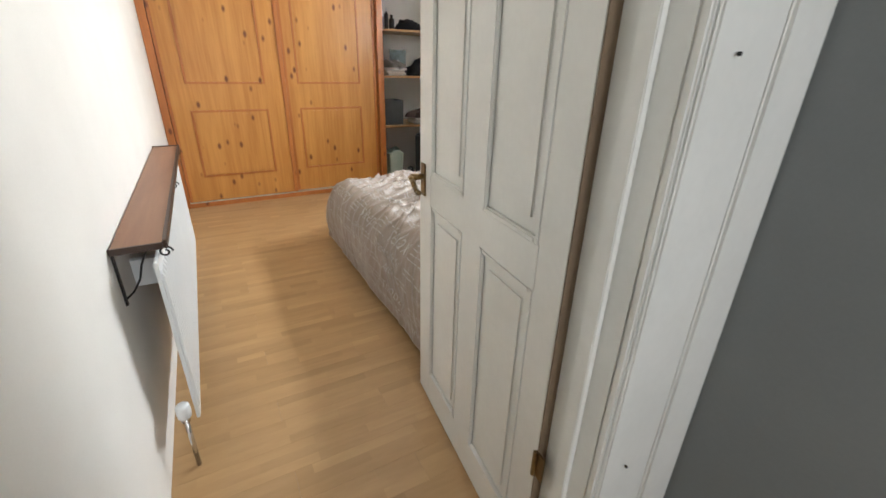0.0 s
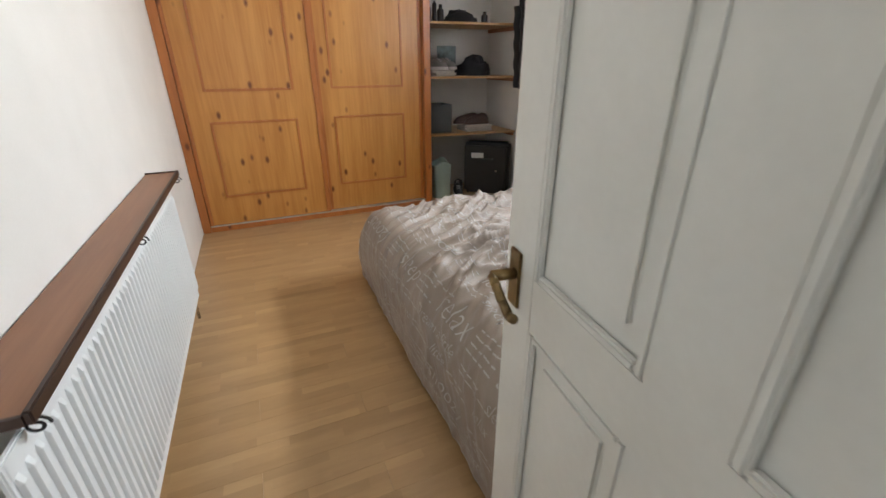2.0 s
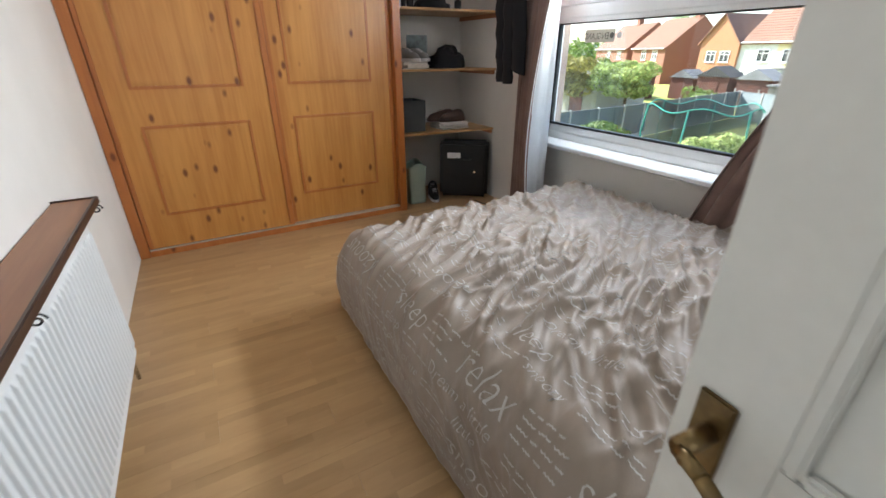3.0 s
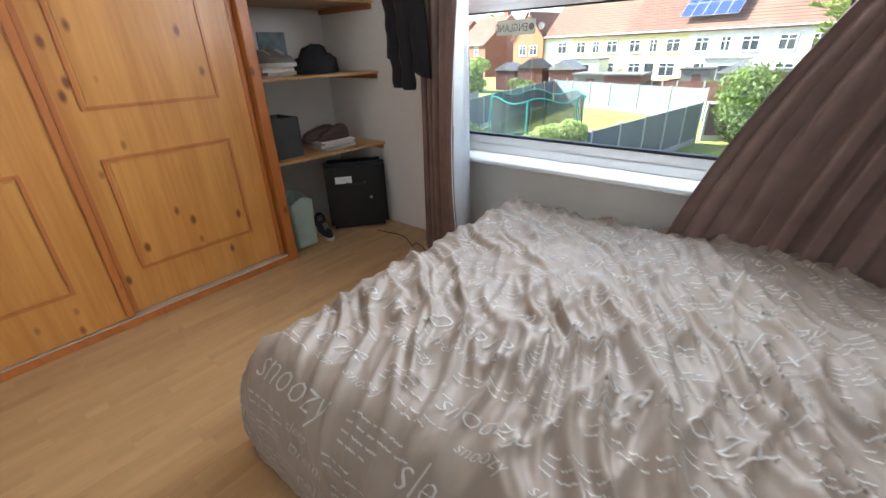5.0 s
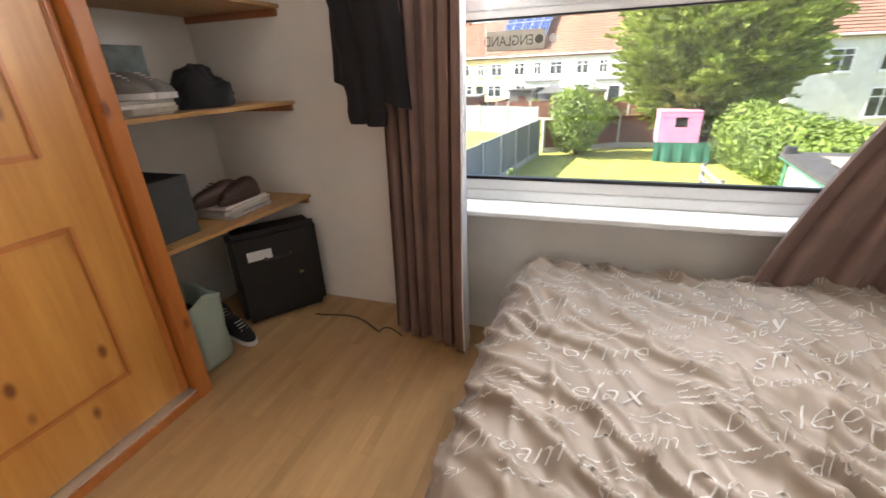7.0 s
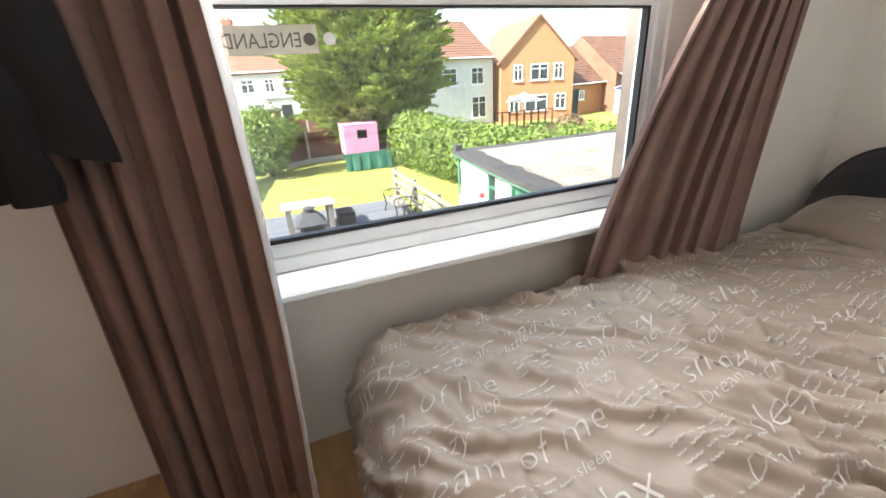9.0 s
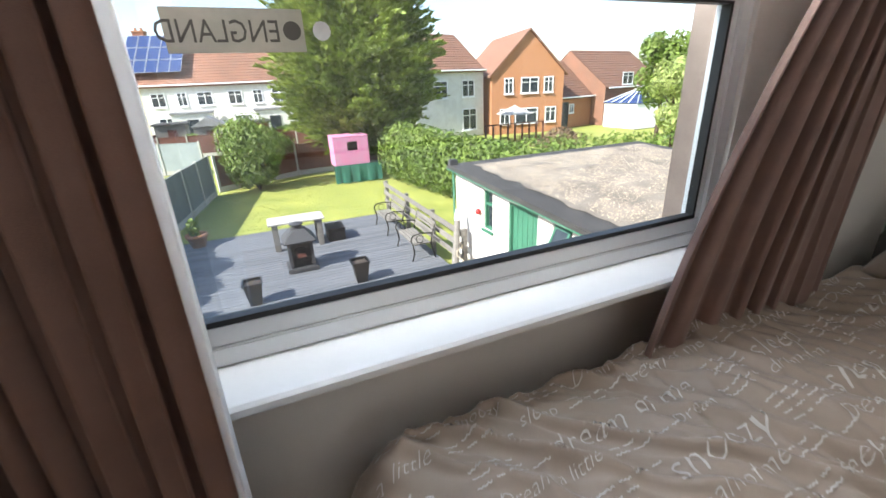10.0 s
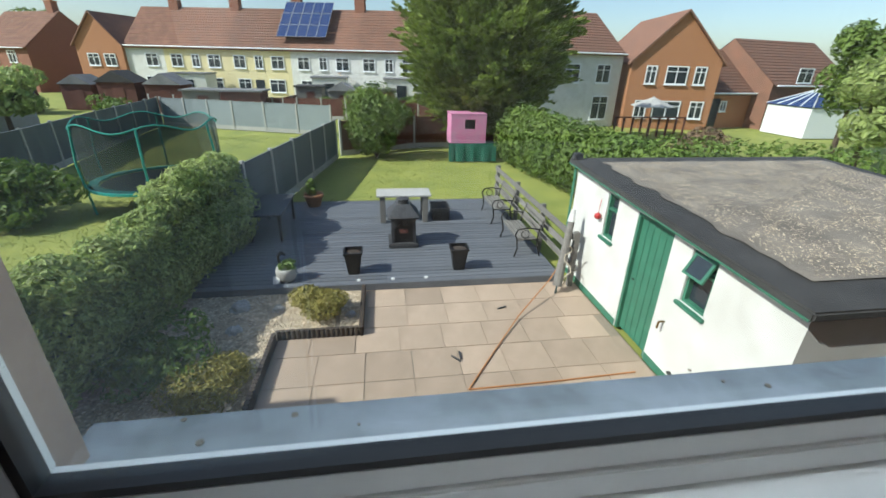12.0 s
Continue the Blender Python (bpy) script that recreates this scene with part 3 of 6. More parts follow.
for a, b in ((W0 + 0.058, 2.995), (3.015, W1 - 0.058)):
    bm = bmesh.new()
    for q in ((a, T1 + 0.003, b, T1 + 0.06), (a, WT - 0.125, b, WT - 0.063), (a, T1 + 0.06, a + 0.06, WT - 0.125), (b - 0.06, T1 + 0.06, b, WT - 0.125)):
        box(bm, FX0 - 0.012, q[0], q[1], FX1 - 0.02, q[2], q[3], 0.005)
    sash = part("top_light", bm, M["upvc"], win)
    p = part("pane", B(GX - 0.003, a + 0.058, T1 + 0.058, GX + 0.003, b - 0.058, WT - 0.123), M["glass"], sash)
    p.visible_shadow = False
    part("casement_handle", B(FX0 - 0.03, (a + b) / 2 - 0.05, T1 + 0.022, FX0 - 0.013, (a + b) / 2 + 0.05, T1 + 0.042, bev=0.004), M["upvc"], sash)
bm = bmesh.new()
prof = ((2.845, 0.700), (2.845, 0.734), (2.776, 0.738), (2.632, 0.730), (2.622, 0.723), (2.622, 0.705), (2.628, 0.700))
ends = [[bm.verts.new((x, y, z)) for x, z in prof] for y in (W0 + 0.002, W1 - 0.002)]
bm.faces.new(ends[0]), bm.faces.new(ends[1][::-1])
for i in range(len(prof)):
    k = (i + 1) % len(prof)
    bm.faces.new((ends[0][i], ends[1][i], ends[1][k], ends[0][k]))
bmesh.ops.recalc_face_normals(bm, faces=bm.faces)
part("window_sill", bm, M["upvc"], win, "white sloping inner window board")
part("outer_sill", B(2.847, W0 - 0.04, 0.655, 3.06, W1 + 0.04, 0.70, bev=0.006), M["sill_shade"], win, "white outer sill with weather marks, greyed for shade")
bm = bmesh.new()
rr = random.Random(4)
for i in range(26):
    y, x, w = rr.uniform(W0, W1), rr.uniform(2.87, 3.07), rr.uniform(0.004, 0.018)
    rod(bm, (x, y, 0.6995), (x, y, 0.7015 + 0.002 * rr.random()), w * 0.45, 7)
part("sill_dirt", bm, M["joint"], win, "specks of moss and dirt")
setting("window_reveal", box(B(2.847, W1 - 0.006, 0.705, 2.975, W1 - 0.002, WT), 2.847, W0 + 0.002, 0.705, 2.975, W0 + 0.006, WT), M["reveal"], "buff brick outer window reveal", "wall")

stk = thing("window_sticker", (GX - 0.006, 3.53, 1.44), "reversed lettered strip sticker on the window pane", "sticker")
part("film", B(GX - 0.005, 3.42, 1.402, GX - 0.0035, 3.665, 1.478), M["sticker"], stk)


def words(text, size, shear=0.0, extrude=0.0):
    cu = bpy.data.curves.new("text", "FONT")
    cu.body, cu.size, cu.shear, cu.extrude, cu.resolution_u = text, size, shear, extrude, 2
    cu.offset = -0.016 * size if shear else 0.0
    ob = new("text", cu)
    me = bpy.data.meshes.new_from_object(ob.evaluated_get(bpy.context.evaluated_depsgraph_get()))
    bpy.data.objects.remove(ob)
    bpy.data.curves.remove(cu)
    return me


me = words("ENGLAND", 0.056, 0, 0.0004)
for v in me.vertices:
    v.co = Vector((GX - 0.0055 + v.co.z, 3.465 + v.co.x * 0.82, 1.42 + v.co.y))
link("lettering", me, M["sticker_ink"], stk)
part("round_badge", rod(bmesh.new(), (GX - 0.0058, 3.443, 1.44), (GX - 0.005, 3.443, 1.44), 0.017, 20), M["sticker_ink"], stk)
stk2 = thing("small_sticker", (GX - 0.006, 3.385, 1.44), "small white sticker on the window pane", "sticker")
part("film", rod(bmesh.new(), (GX - 0.005, 3.385, 1.44), (GX - 0.0035, 3.385, 1.44), 0.018, 12), M["label"], stk2)

# ---- alcove shelves ----
for z in (0.665, 1.195, 1.655):
    sh = thing("alcove_shelf", (2.35, 5.05, z), "pine alcove shelf board resting on wall battens", "shelf", "alcove shelves")

    def top(u, v, z=z):
        return (XR + 0.002 + u * (WN - XR - 0.004), 4.83 - 0.075 * u + v * (BACK - 4.83 + 0.075 * u - 0.003), z)
    bm = grid(top, 8, 4)
    geo = bmesh.ops.extrude_face_region(bm, geom=bm.faces[:])
    bmesh.ops.translate(bm, vec=(0, 0, 0.018), verts=[g for g in geo["geom"] if isinstance(g, bmesh.types.BMVert)])
    part("board", bm, M["shelf"], sh)
    part("batten", B(WN - 0.022, 4.77, z - 0.035, WN - 0.001, BACK - 0.004, z - 0.001, bev=0.003), M["batten"], sh, "reddish wooden wall batten")
    part("batten", B(XR + 0.001, 4.86, z - 0.03, XR + 0.02, BACK - 0.004, z - 0.001, bev=0.003), M["batten"], sh)

# ---- bed ----
bed = thing("bed", (1.75, 2.1, 0), "double bed with black headboard beside the window", "bed")
part("base", B(1.02, 0.93, 0.06, 2.60, 3.36, 0.26, bev=0.02), M["sheet"], bed)
part("mattress", B(1.0, 0.92, 0.262, 2.62, 3.38, 0.44, bev=0.05), M["lining"], bed)
for x in (1.1, 2.5):
    for y in (1.05, 3.2):
        part("foot", rod(bmesh.new(), (x, y, 0), (x, y, 0.062), 0.03, 12), M["black"], bed)


bm = bmesh.new()
outline = [(1.0 + 1.70 * i / 40, 0.92 - 0.30 * abs(2 * i / 40 - 1) ** 7) for i in range(41)]
fr = [bm.verts.new((x, 0.905, 0.2)) for x, z in outline] + [bm.verts.new((x, 0.905, z)) for x, z in outline[::-1]]
f = bm.faces.new(fr)
geo = bmesh.ops.extrude_face_region(bm, geom=[f])
bmesh.ops.translate(bm, vec=(0, -0.09, 0), verts=[g for g in geo["geom"] if isinstance(g, bmesh.types.BMVert)])
bmesh.ops.bevel(bm, geom=[e for e in bm.edges if abs(e.verts[0].co.y - e.verts[1].co.y) < 1e-5 and e.calc_length() < 0.4], offset=0.02, segments=3, affect="EDGES")
part("headboard", bm, M["headboard"], bed, "black rounded upholstered headboard", True)

DX0, DX1, DYF, DYH, DR = 1.05, 2.60, 3.34, 1.30, 0.13   # flat top of the duvet and its fold-over radius


def bend(d):
    q = DR * math.pi / 2
    if d <= 0:
        return 0.0, 0.0
    if d < q:
        return DR * math.sin(d / DR), DR * (1 - math.cos(d / DR))
    return DR + 0.16 * (d - q), DR + (d - q) * 0.98


def creases(x, y):
    s, t = 0.80 * x + 0.60 * y, -0.60 * x + 0.80 * y
    t += 0.16 * noise.noise((x * 1.3, y * 1.3, 2.0)) + 0.045 * noise.noise((x * 4, y * 4, 5.0))
    a = 1 - abs(noise.noise((s * 1.1, t * 10.0, 0.0))) * 2.0
    b = 1 - abs(noise.noise((s * 3.2 + 4, t * 16.0, 3.0))) * 2.0
    c = 1 - abs(noise.noise((x * 3.0 + 7, y * 9.0, 8.0))) * 2.0
    m = 0.72 + 0.8 * max(0.0, noise.noise((x * 1.1, y * 1.1, 11.0)) + 0.35)
    return m * (0.6 + 0.75 * min(1.0, max(0.0, (x - 0.95) / 0.4))) * (0.025 * max(a, 0) ** 2.6 + 0.011 * max(b, 0) ** 2 + 0.013 * max(c, 0) ** 3) + 0.035 * noise.noise((x * 2.0, y * 2.0, 20.0))


def sheet(u, v, lift=0.0):
    """The duvet's surface over flat cloth coordinates: u along x, v along y."""
    dl, dr, df = max(0, DX0 - u), max(0, u - DX1), max(0, v - DYF)
    x, y = min(max(u, DX0), DX1), min(v, DYF)
    dx = dl + dr
    d = math.hypot(dx, df)
    out, drop = bend(d)
    w = creases(u, v)
    if d > 0:
        sx, sy = (dx / d) * (-1 if dl else 1), df / d
        out += (w * 0.6 + lift) * min(1, drop / DR) + 0.03 * math.sin(min(1, drop / 0.4) * math.pi) * (0 if dr else 1)
        if dr:
            out *= 0.35
        x, y = x + sx * out, y + sy * out
    k = max(0.0, 1 - drop / DR)
    crown = 0.035 * max(0, 1 - ((u - 1.8) / 1.0) ** 2) * max(0, min(1, (3.6 - v)))
    return Vector((x, y, max(0.05, 0.485 - drop + (w + lift) * (0.25 + 0.75 * k) + crown * k)))


duvet = thing("duvet", (1.75, 2.3, 0.45), "rumpled taupe duvet printed with white bedtime words", "duvet")
U0, U1, V0, V1 = 0.54, 2.78, DYH, 3.80
soft(part("cover", grid(lambda a, b: sheet(U0 + a * (U1 - U0), V0 + b * (V1 - V0)), 250, 280), M["duvet"], duvet, "", True), 0.006)
rw = random.Random(12)
TEXT = ["sleep", "snoozy", "Dream a little", "dream of me", "relax", "snoozy", "sleep", "Dream", "little", "sleep"]


def printed(me, u, v, sz):
    bm = bmesh.new()
    bm.from_mesh(me)
    for _ in range(3):
        long = [e for e in bm.edges if e.calc_length() > 0.02]
        if not long:
            break
        bmesh.ops.subdivide_edges(bm, edges=long, cuts=1, use_grid_fill=False)
        bmesh.ops.triangulate(bm, faces=[f for f in bm.faces if len(f.verts) > 3])
    for w in bm.verts:
        w.co = sheet(u + w.co.y, v - w.co.x, 0.0078)
    return bm


u, k = U0 + 0.06, 0
while u < U1 - 0.12:
    size = (0.05, 0.10, 0.06, 0.055, 0.11)[k % 5]
    v = 3.70 - rw.uniform(0, 0.25)
    while v > V0 + 0.1:
        w = TEXT[(k * 3 + int(v * 10)) % len(TEXT)]
        s = size * rw.uniform(0.85, 1.15)
        me = words(w, s, 0.35)
        length = max((q.co.x for q in me.vertices), default=0.1)
        if v - length > V0 + 0.02:
            part("printed_word", printed(me, u, v, s), M["ink"], duvet)
        bpy.data.meshes.remove(me)
        v -= length + rw.uniform(0.03, 0.09)
        if rw.random() < 0.95 and v > V0 + 0.3:
            bm = bmesh.new()
            for line in range(max(2, int(size / 0.026))):
                a, x = 0.0, 0.0
                for _ in range(rw.randint(3, 5)):
                    wd = rw.uniform(0.015, 0.05)
                    q = [bm.verts.new((x + i * wd / 8, line * 0.022 + 0.002 * math.sin(i * 2.4 + line) + j * 0.0038, 0)) for j in (0, 1) for i in range(9)]
                    for i in range(8):
                        bm.faces.new((q[i], q[i + 1], q[i + 10], q[i + 9]))
                    x += wd + 0.012
            for q in bm.verts:
                q.co = sheet(u + q.co.y, v - q.co.x, 0.0078)
            tagged(part("small_print", bm, M["ink"], duvet), kind="stuff")
            v -= 0.2
    u += size * 0.95 + 0.015
    k += 1


def pillow(cx, cy):
    p = thing("pillow", (cx, cy, 0.45), "plump taupe pillow against the headboard", "pillow", "pillows on the bed")

    def surf(sign):
        def fn(a, b):
            x, y = 2 * a - 1, 2 * b - 1
            h = max(0, (1 - x * x)) ** 0.45 * max(0, (1 - y * y)) ** 0.45
            w = 0.012 * noise.noise((x * 3, y * 3, cx))
            return (cx + 0.36 * x * (1 - 0.05 * y * y), cy + 0.23 * y * (1 - 0.05 * x * x), 0.545 + sign * 0.095 * h + w * h + 0.08 * (1 - b) * 1.0)
        return fn
    bm = grid(surf(1), 28, 20)
    grid(surf(-1), 28, 20, bm)
    bmesh.ops.remove_doubles(bm, verts=bm.verts, dist=0.002)
    bmesh.ops.recalc_face_normals(bm, faces=bm.faces)
    part("pillowcase", bm, M["duvet"], p, "", True)
    for i, w in enumerate(("Dream", "sleep")):
        me = words(w, 0.09, 0.35)
        bm = bmesh.new()
        bm.from_mesh(me)
        bpy.data.meshes.remove(me)
        for q in bm.verts:
            a, b = 0.5 + (q.co.y + 0.12 * i - 0.1) / 0.72, 0.5 - (q.co.x - 0.14) / 0.46
            z = surf(1)(min(max(a, 0.02), 0.98), min(max(b, 0.02), 0.98))
            q.co = (z[0], z[1], z[2] + 0.006)
        part("printed_word", bm, M["ink"], p)


pillow(1.42, 1.16)
pillow(2.22, 1.16)

# ---- curtains ----


def curtain(name, label, left, right, z0, z1, folds, x, mat_, amp=0.035, ph=0.0, lean=None):
    """A gathered curtain; left and right give its edges along y at a height 0..1."""
    ob = thing(name, (x, (left(0) + right(0)) / 2, z1), label, "curtain")

    def fn(a, b):
        y = left(b) + (right(b) - left(b)) * a
        n = noise.noise((a * 3 + ph, b * 1.2, ph))
        q = a * folds * 2 * math.pi + n * 2.2 + ph
        sway = amp * (0.75 + 0.35 * noise.noise((a * 5, b * 2, ph + 3)))
        return (x + (lean(a, b) if lean else 0.0) + sway * math.sin(q) + 0.3 * amp * math.sin(2.1 * q + 1), y + 0.010 * math.sin(2 * q), z0 + (z1 - z0) * b)
    soft(part("cloth", grid(fn, 200, 70), mat_, ob, "", True), 0.004)
    return ob


curtain("curtain", "long dusty-mauve curtain hanging in deep folds to the floor", lambda b: 4.13 - 0.05 * b, lambda b: 3.70 - 0.05 * math.sin(math.pi * b) + 0.02 * b, 0.015, 2.19, 6, 2.61, M["curtain"], 0.036, 0.7, lambda a, b: -0.24 * a ** 1.6 * math.sin(math.pi * min(1, b * 0.9 + 0.16)))
lin_ob = thing("curtain_lining", (2.55, 3.68, 2.18), "white curtain lining hanging beside the window", "curtain lining")


def lining(a, b):
    out = 0.22 * math.sin(math.pi * min(1, b * 0.9 + 0.16)) + 0.03
    y = 3.69 - 0.05 * math.sin(math.pi * b) + 0.02 * b
    w = 0.012 * math.sin(a * 11 + 2 * noise.noise((a * 2, b * 1.4, 4)))
    return (2.595 - out * (1 - a), y + (0.03 + 0.05 * math.sin(math.pi * b)) * a + w, 0.03 + 2.15 * b)


soft(part("cloth", grid(lining, 60, 60), M["lining"], lin_ob, "", True), 0.003)
part("hem", grid(lambda a, b: Vector(lining(a, b * 0.03)) - Vector((0, 0.004, 0)), 60, 2), M["lining"], lin_ob, "folded white hem", True)
curtain("curtain", "dusty-mauve curtain pulled aside and draped on the bed", lambda b: 2.57 - 0.45 * b - 0.5 * b * b, lambda b: 1.65 - 0.13 * b, 0.475, 2.19, 7, 2.575, M["curtain"], 0.03, 4.4)
pole = thing("curtain_pole", (2.67, 2.8, 2.2), "slim white curtain pole above the window", "curtain pole")
part("pole", rod(bmesh.new(), (2.60, 1.40, 2.20), (2.60, 4.2, 2.20), 0.012, 12), M["upvc"], pole)
for y in (1.45, 4.15):
    part("pole_bracket", B(2.59, y - 0.012, 2.185, (WN if y > W1 else WR) - 0.001, y + 0.012, 2.215, bev=0.003), M["upvc"], pole)

# ---- hoodie ----
hood = thing("hooded_top", (2.70, 4.16, 1.75), "black hooded top hanging from the curtain pole", "clothing")


def body(a, b):
    th = 2 * math.pi * a
    z = 1.25 + 0.55 * b
    w = (0.175 - 0.05 * b) * (1 + 0.08 * noise.noise((a * 6, b * 3, 1)))
    d = 0.045 + 0.012 * math.sin(th * 5 + b * 3)
    return (2.485 + d * math.cos(th), 4.08 + w * math.sin(th), z + 0.06 * math.sin(th) * (1 - b))


part("body", grid(body, 48, 24), M["black_cloth"], hood, "", True)
for y0, y1, zb in ((4.165, 4.135, 1.14), (4.07, 4.055, 1.13)):
    bm = bmesh.new()

    def slv(a, b, y0=y0, y1=y1, zb=zb):
        th, r = 2 * math.pi * a, 0.042 + 0.02 * b + 0.006 * math.sin(b * 26)
        return (2.455 + 0.75 * r * math.cos(th), y0 * b + y1 * (1 - b) + r * math.sin(th), zb + 0.6 * b)
    part("sleeve", grid(slv, 20, 24), M["black_cloth"], hood, "", True)
part("hook", tube(bmesh.new(), [(2.60, 4.08, 2.216), (2.575, 4.08, 2.20), (2.50, 4.08, 1.95), (2.485, 4.08, 1.79)], 0.005, 8), M["chrome"], hood)

# ---- alcove things ----
S1, S2, S3 = 0.684, 1.214, 1.674
bx = thing("storage_box", (2.07, 5.0, S1), "dark grey felt storage box on the alcove shelf", "box")
part("bottom", B(1.965, 4.90, S1, 2.20, 5.16, S1 + 0.008), M["grey_box"], bx)
for a in ((1.965, 4.90, 1.975, 5.16), (2.19, 4.90, 2.20, 5.16), (1.9755, 4.90, 2.1895, 4.91), (1.9755, 5.15, 2.1895, 5.16)):
    part("side", B(a[0], a[1], S1 + 0.0085, a[2], a[3], S1 + 0.27, bev=0.002), M["grey_box"], bx)
part("contents", B(1.98, 4.915, S1 + 0.01, 2.185, 5.145, S1 + 0.25, bev=0.02), M["black"], bx)
rr = random.Random(3)


def magazines(cx, cy, z, n, w, d):
    for i in range(n):
        t = rr.uniform(0.006, 0.014)
        ob = part("magazine", B(-w / 2, -d / 2, 0, w / 2, d / 2, t, bev=0.001), M["paper"])
        ob.matrix_world = pose(cx + rr.uniform(-0.012, 0.012), cy + rr.uniform(-0.015, 0.015), z, 0, 0, rr.uniform(-7, 7))
        tagged(ob, "paper magazine in a stack on the alcove shelf", "magazine", "stacked magazines")
        z += t + 0.0005
    return z


def shoe(name, at, rz, upper, sole, label, group):
    """A low shoe: sole, rounded upper, tongue and laces."""
    ob = thing(name, (0, 0, 0), label, "shoe", group)

    def ring(a, b, grow=0.0):
        y = -0.14 + 0.28 * b
        w = (0.040 + 0.010 * math.sin(b * math.pi * 1.1 + 0.6)) * (max(0.02, 1 - abs(2 * b - 1) ** 6)) ** 0.5
        h = 0.085 - 0.045 * max(0, (b - 0.35) / 0.65) ** 0.8
        th = math.pi * a
        return (w * math.cos(th), y, 0.022 + h * max(0.0, math.sin(th)) ** 0.7 * (max(0.02, 1 - abs(2 * b - 1) ** 8)))
    part("upper", grid(ring, 14, 22), upper, ob, "", True)
    bm = grid(lambda a, b: ((0.044 + 0.009 * math.sin(b * math.pi * 1.1 + 0.6)) * (max(0.01, 1 - abs(2 * b - 1) ** 5)) ** 0.5 * (2 * a - 1), -0.147 + 0.294 * b, 0.001), 6, 22)
    geo = bmesh.ops.extrude_face_region(bm, geom=bm.faces[:])
    bmesh.ops.translate(bm, vec=(0, 0, 0.024), verts=[g for g in geo["geom"] if isinstance(g, bmesh.types.BMVert)])
    part("sole", bm, sole, ob)
    bm = bmesh.new()
    for i in range(4):
        rod(bm, (-0.02, 0.0 + i * 0.02, 0.10 - i * 0.009), (0.02, 0.008 + i * 0.02, 0.10 - i * 0.009), 0.003, 6)
    part("laces", bm, sole, ob)
    ob.matrix_world = pose(*at, 0, 0, rz)
    return ob


z = magazines(2.50, 4.98, S1, 6, 0.30, 0.22)
shoe("brown_shoe", (2.42, 5.0, z), 80, M["brown_leather"], M["brown_leather"], "dark brown leather shoe on stacked magazines", "brown shoes")
shoe("brown_shoe", (2.50, 4.93, z), 95, M["brown_leather"], M["brown_leather"], "dark brown leather shoe on stacked magazines", "brown shoes")
z = magazines(2.10, 4.95, S2, 5, 0.22, 0.2)
shoe("pale_shoe", (2.07, 4.97, z), 200, M["canvas"], M["white_rubber"], "pale canvas shoe on the alcove shelf", "pale shoes")
shoe("pale_shoe", (2.17, 4.97, z), 195, M["canvas"], M["white_rubber"], "pale canvas shoe on the alcove shelf", "pale shoes")
ph = thing("photo_print", (2.24, 5.12, S2), "dark framed photo print leaning on the alcove shelf", "picture")
bm = B(2.13, 5.10, S2, 2.33, 5.112, S2 + 0.27)
part("print", bm, M["photo"], ph)
cap = thing("black_bag", (2.48, 5.0, S2), "crumpled black cloth bag on the alcove shelf", "bag")


def lump(cx, cy, z, rx, ry, rz_, seed, pk=0.35):
    def fn(a, b):
        th, ph_ = 2 * math.pi * a, math.pi * b / 2
        d = Vector((math.cos(th) * math.cos(ph_), math.sin(th) * math.cos(ph_), math.sin(ph_)))
        r = 1 + pk * noise.noise(d * 1.7 + Vector((seed, 0, 0))) + 0.12 * noise.noise(d * 5 + Vector((seed, 3, 0)))
        return (cx + rx * r * d.x, cy + ry * r * d.y, z + max(0, rz_ * r * d.z))
    return grid(fn, 40, 16)


part("cloth", lump(2.47, 5.0, S2, 0.19, 0.12, 0.17, 3.3), M["black_cloth"], cap, "", True)
for i, (x, h, r) in enumerate(((1.98, 0.16, 0.025), (2.04, 0.20, 0.02), (2.10, 0.14, 0.03), (2.56, 0.10, 0.03))):
    bt = thing("toiletry_bottle", (x, 4.95, S3), "dark toiletry bottle on the top alcove shelf", "bottle", "toiletry bottles")
    part("bottle", lathe(bmesh.new(), [(r * 0.9, 0), (r, 0.006), (r, h * 0.72), (r * 0.45, h * 0.8), (r * 0.45, h * 0.84)], (x, 4.95, S3), 18), M["black"], bt, "", True)
    part("cap", lathe(bmesh.new(), [(r * 0.55, h * 0.84), (r * 0.55, h), (r * 0.4, h * 1.02)], (x, 4.95, S3), 16), M["label"] if i == 1 else M["black"], bt)
bg2 = thing("black_pouch", (2.32, 5.0, S3), "low black pouch on the top alcove shelf", "bag")
part("cloth", lump(2.32, 5.0, S3, 0.17, 0.1, 0.11, 8.1, 0.2), M["black_cloth"], bg2, "", True)

case = thing("suitcase", (2.56, 4.9, 0), "black case with a white label under the shelves", "suitcase")
me_m = pose(2.645, 4.92, 0, 0, 0, -38)


def moved(name, bm, material, parent, m, label="", smooth=False):
    bmesh.ops.transform(bm, matrix=m, verts=bm.verts)
    return part(name, bm, material, parent, label, smooth)


moved("shell", B(-0.24, -0.12, 0.012, 0.24, 0.07, 0.56, bev=0.03), M["black"], case, me_m)
moved("lid_seam", B(-0.242, -0.045, 0.03, 0.242, -0.038, 0.552, bev=0.001), M["black_rubber"], case, me_m)
moved("handle", tube(bmesh.new(), [(-0.07, -0.12, 0.40), (-0.06, -0.15, 0.40), (0.06, -0.15, 0.40), (0.07, -0.12, 0.40)], 0.009, 8), M["black_rubber"], case, me_m)
moved("label", B(-0.16, -0.1225, 0.40, -0.03, -0.1205, 0.455), M["label"], case, me_m, "torn white paper label")
moved("lock", rod(bmesh.new(), (0.11, -0.119, 0.27), (0.11, -0.127, 0.27), 0.012, 14), M["chrome"], case, me_m, "small chrome lock")
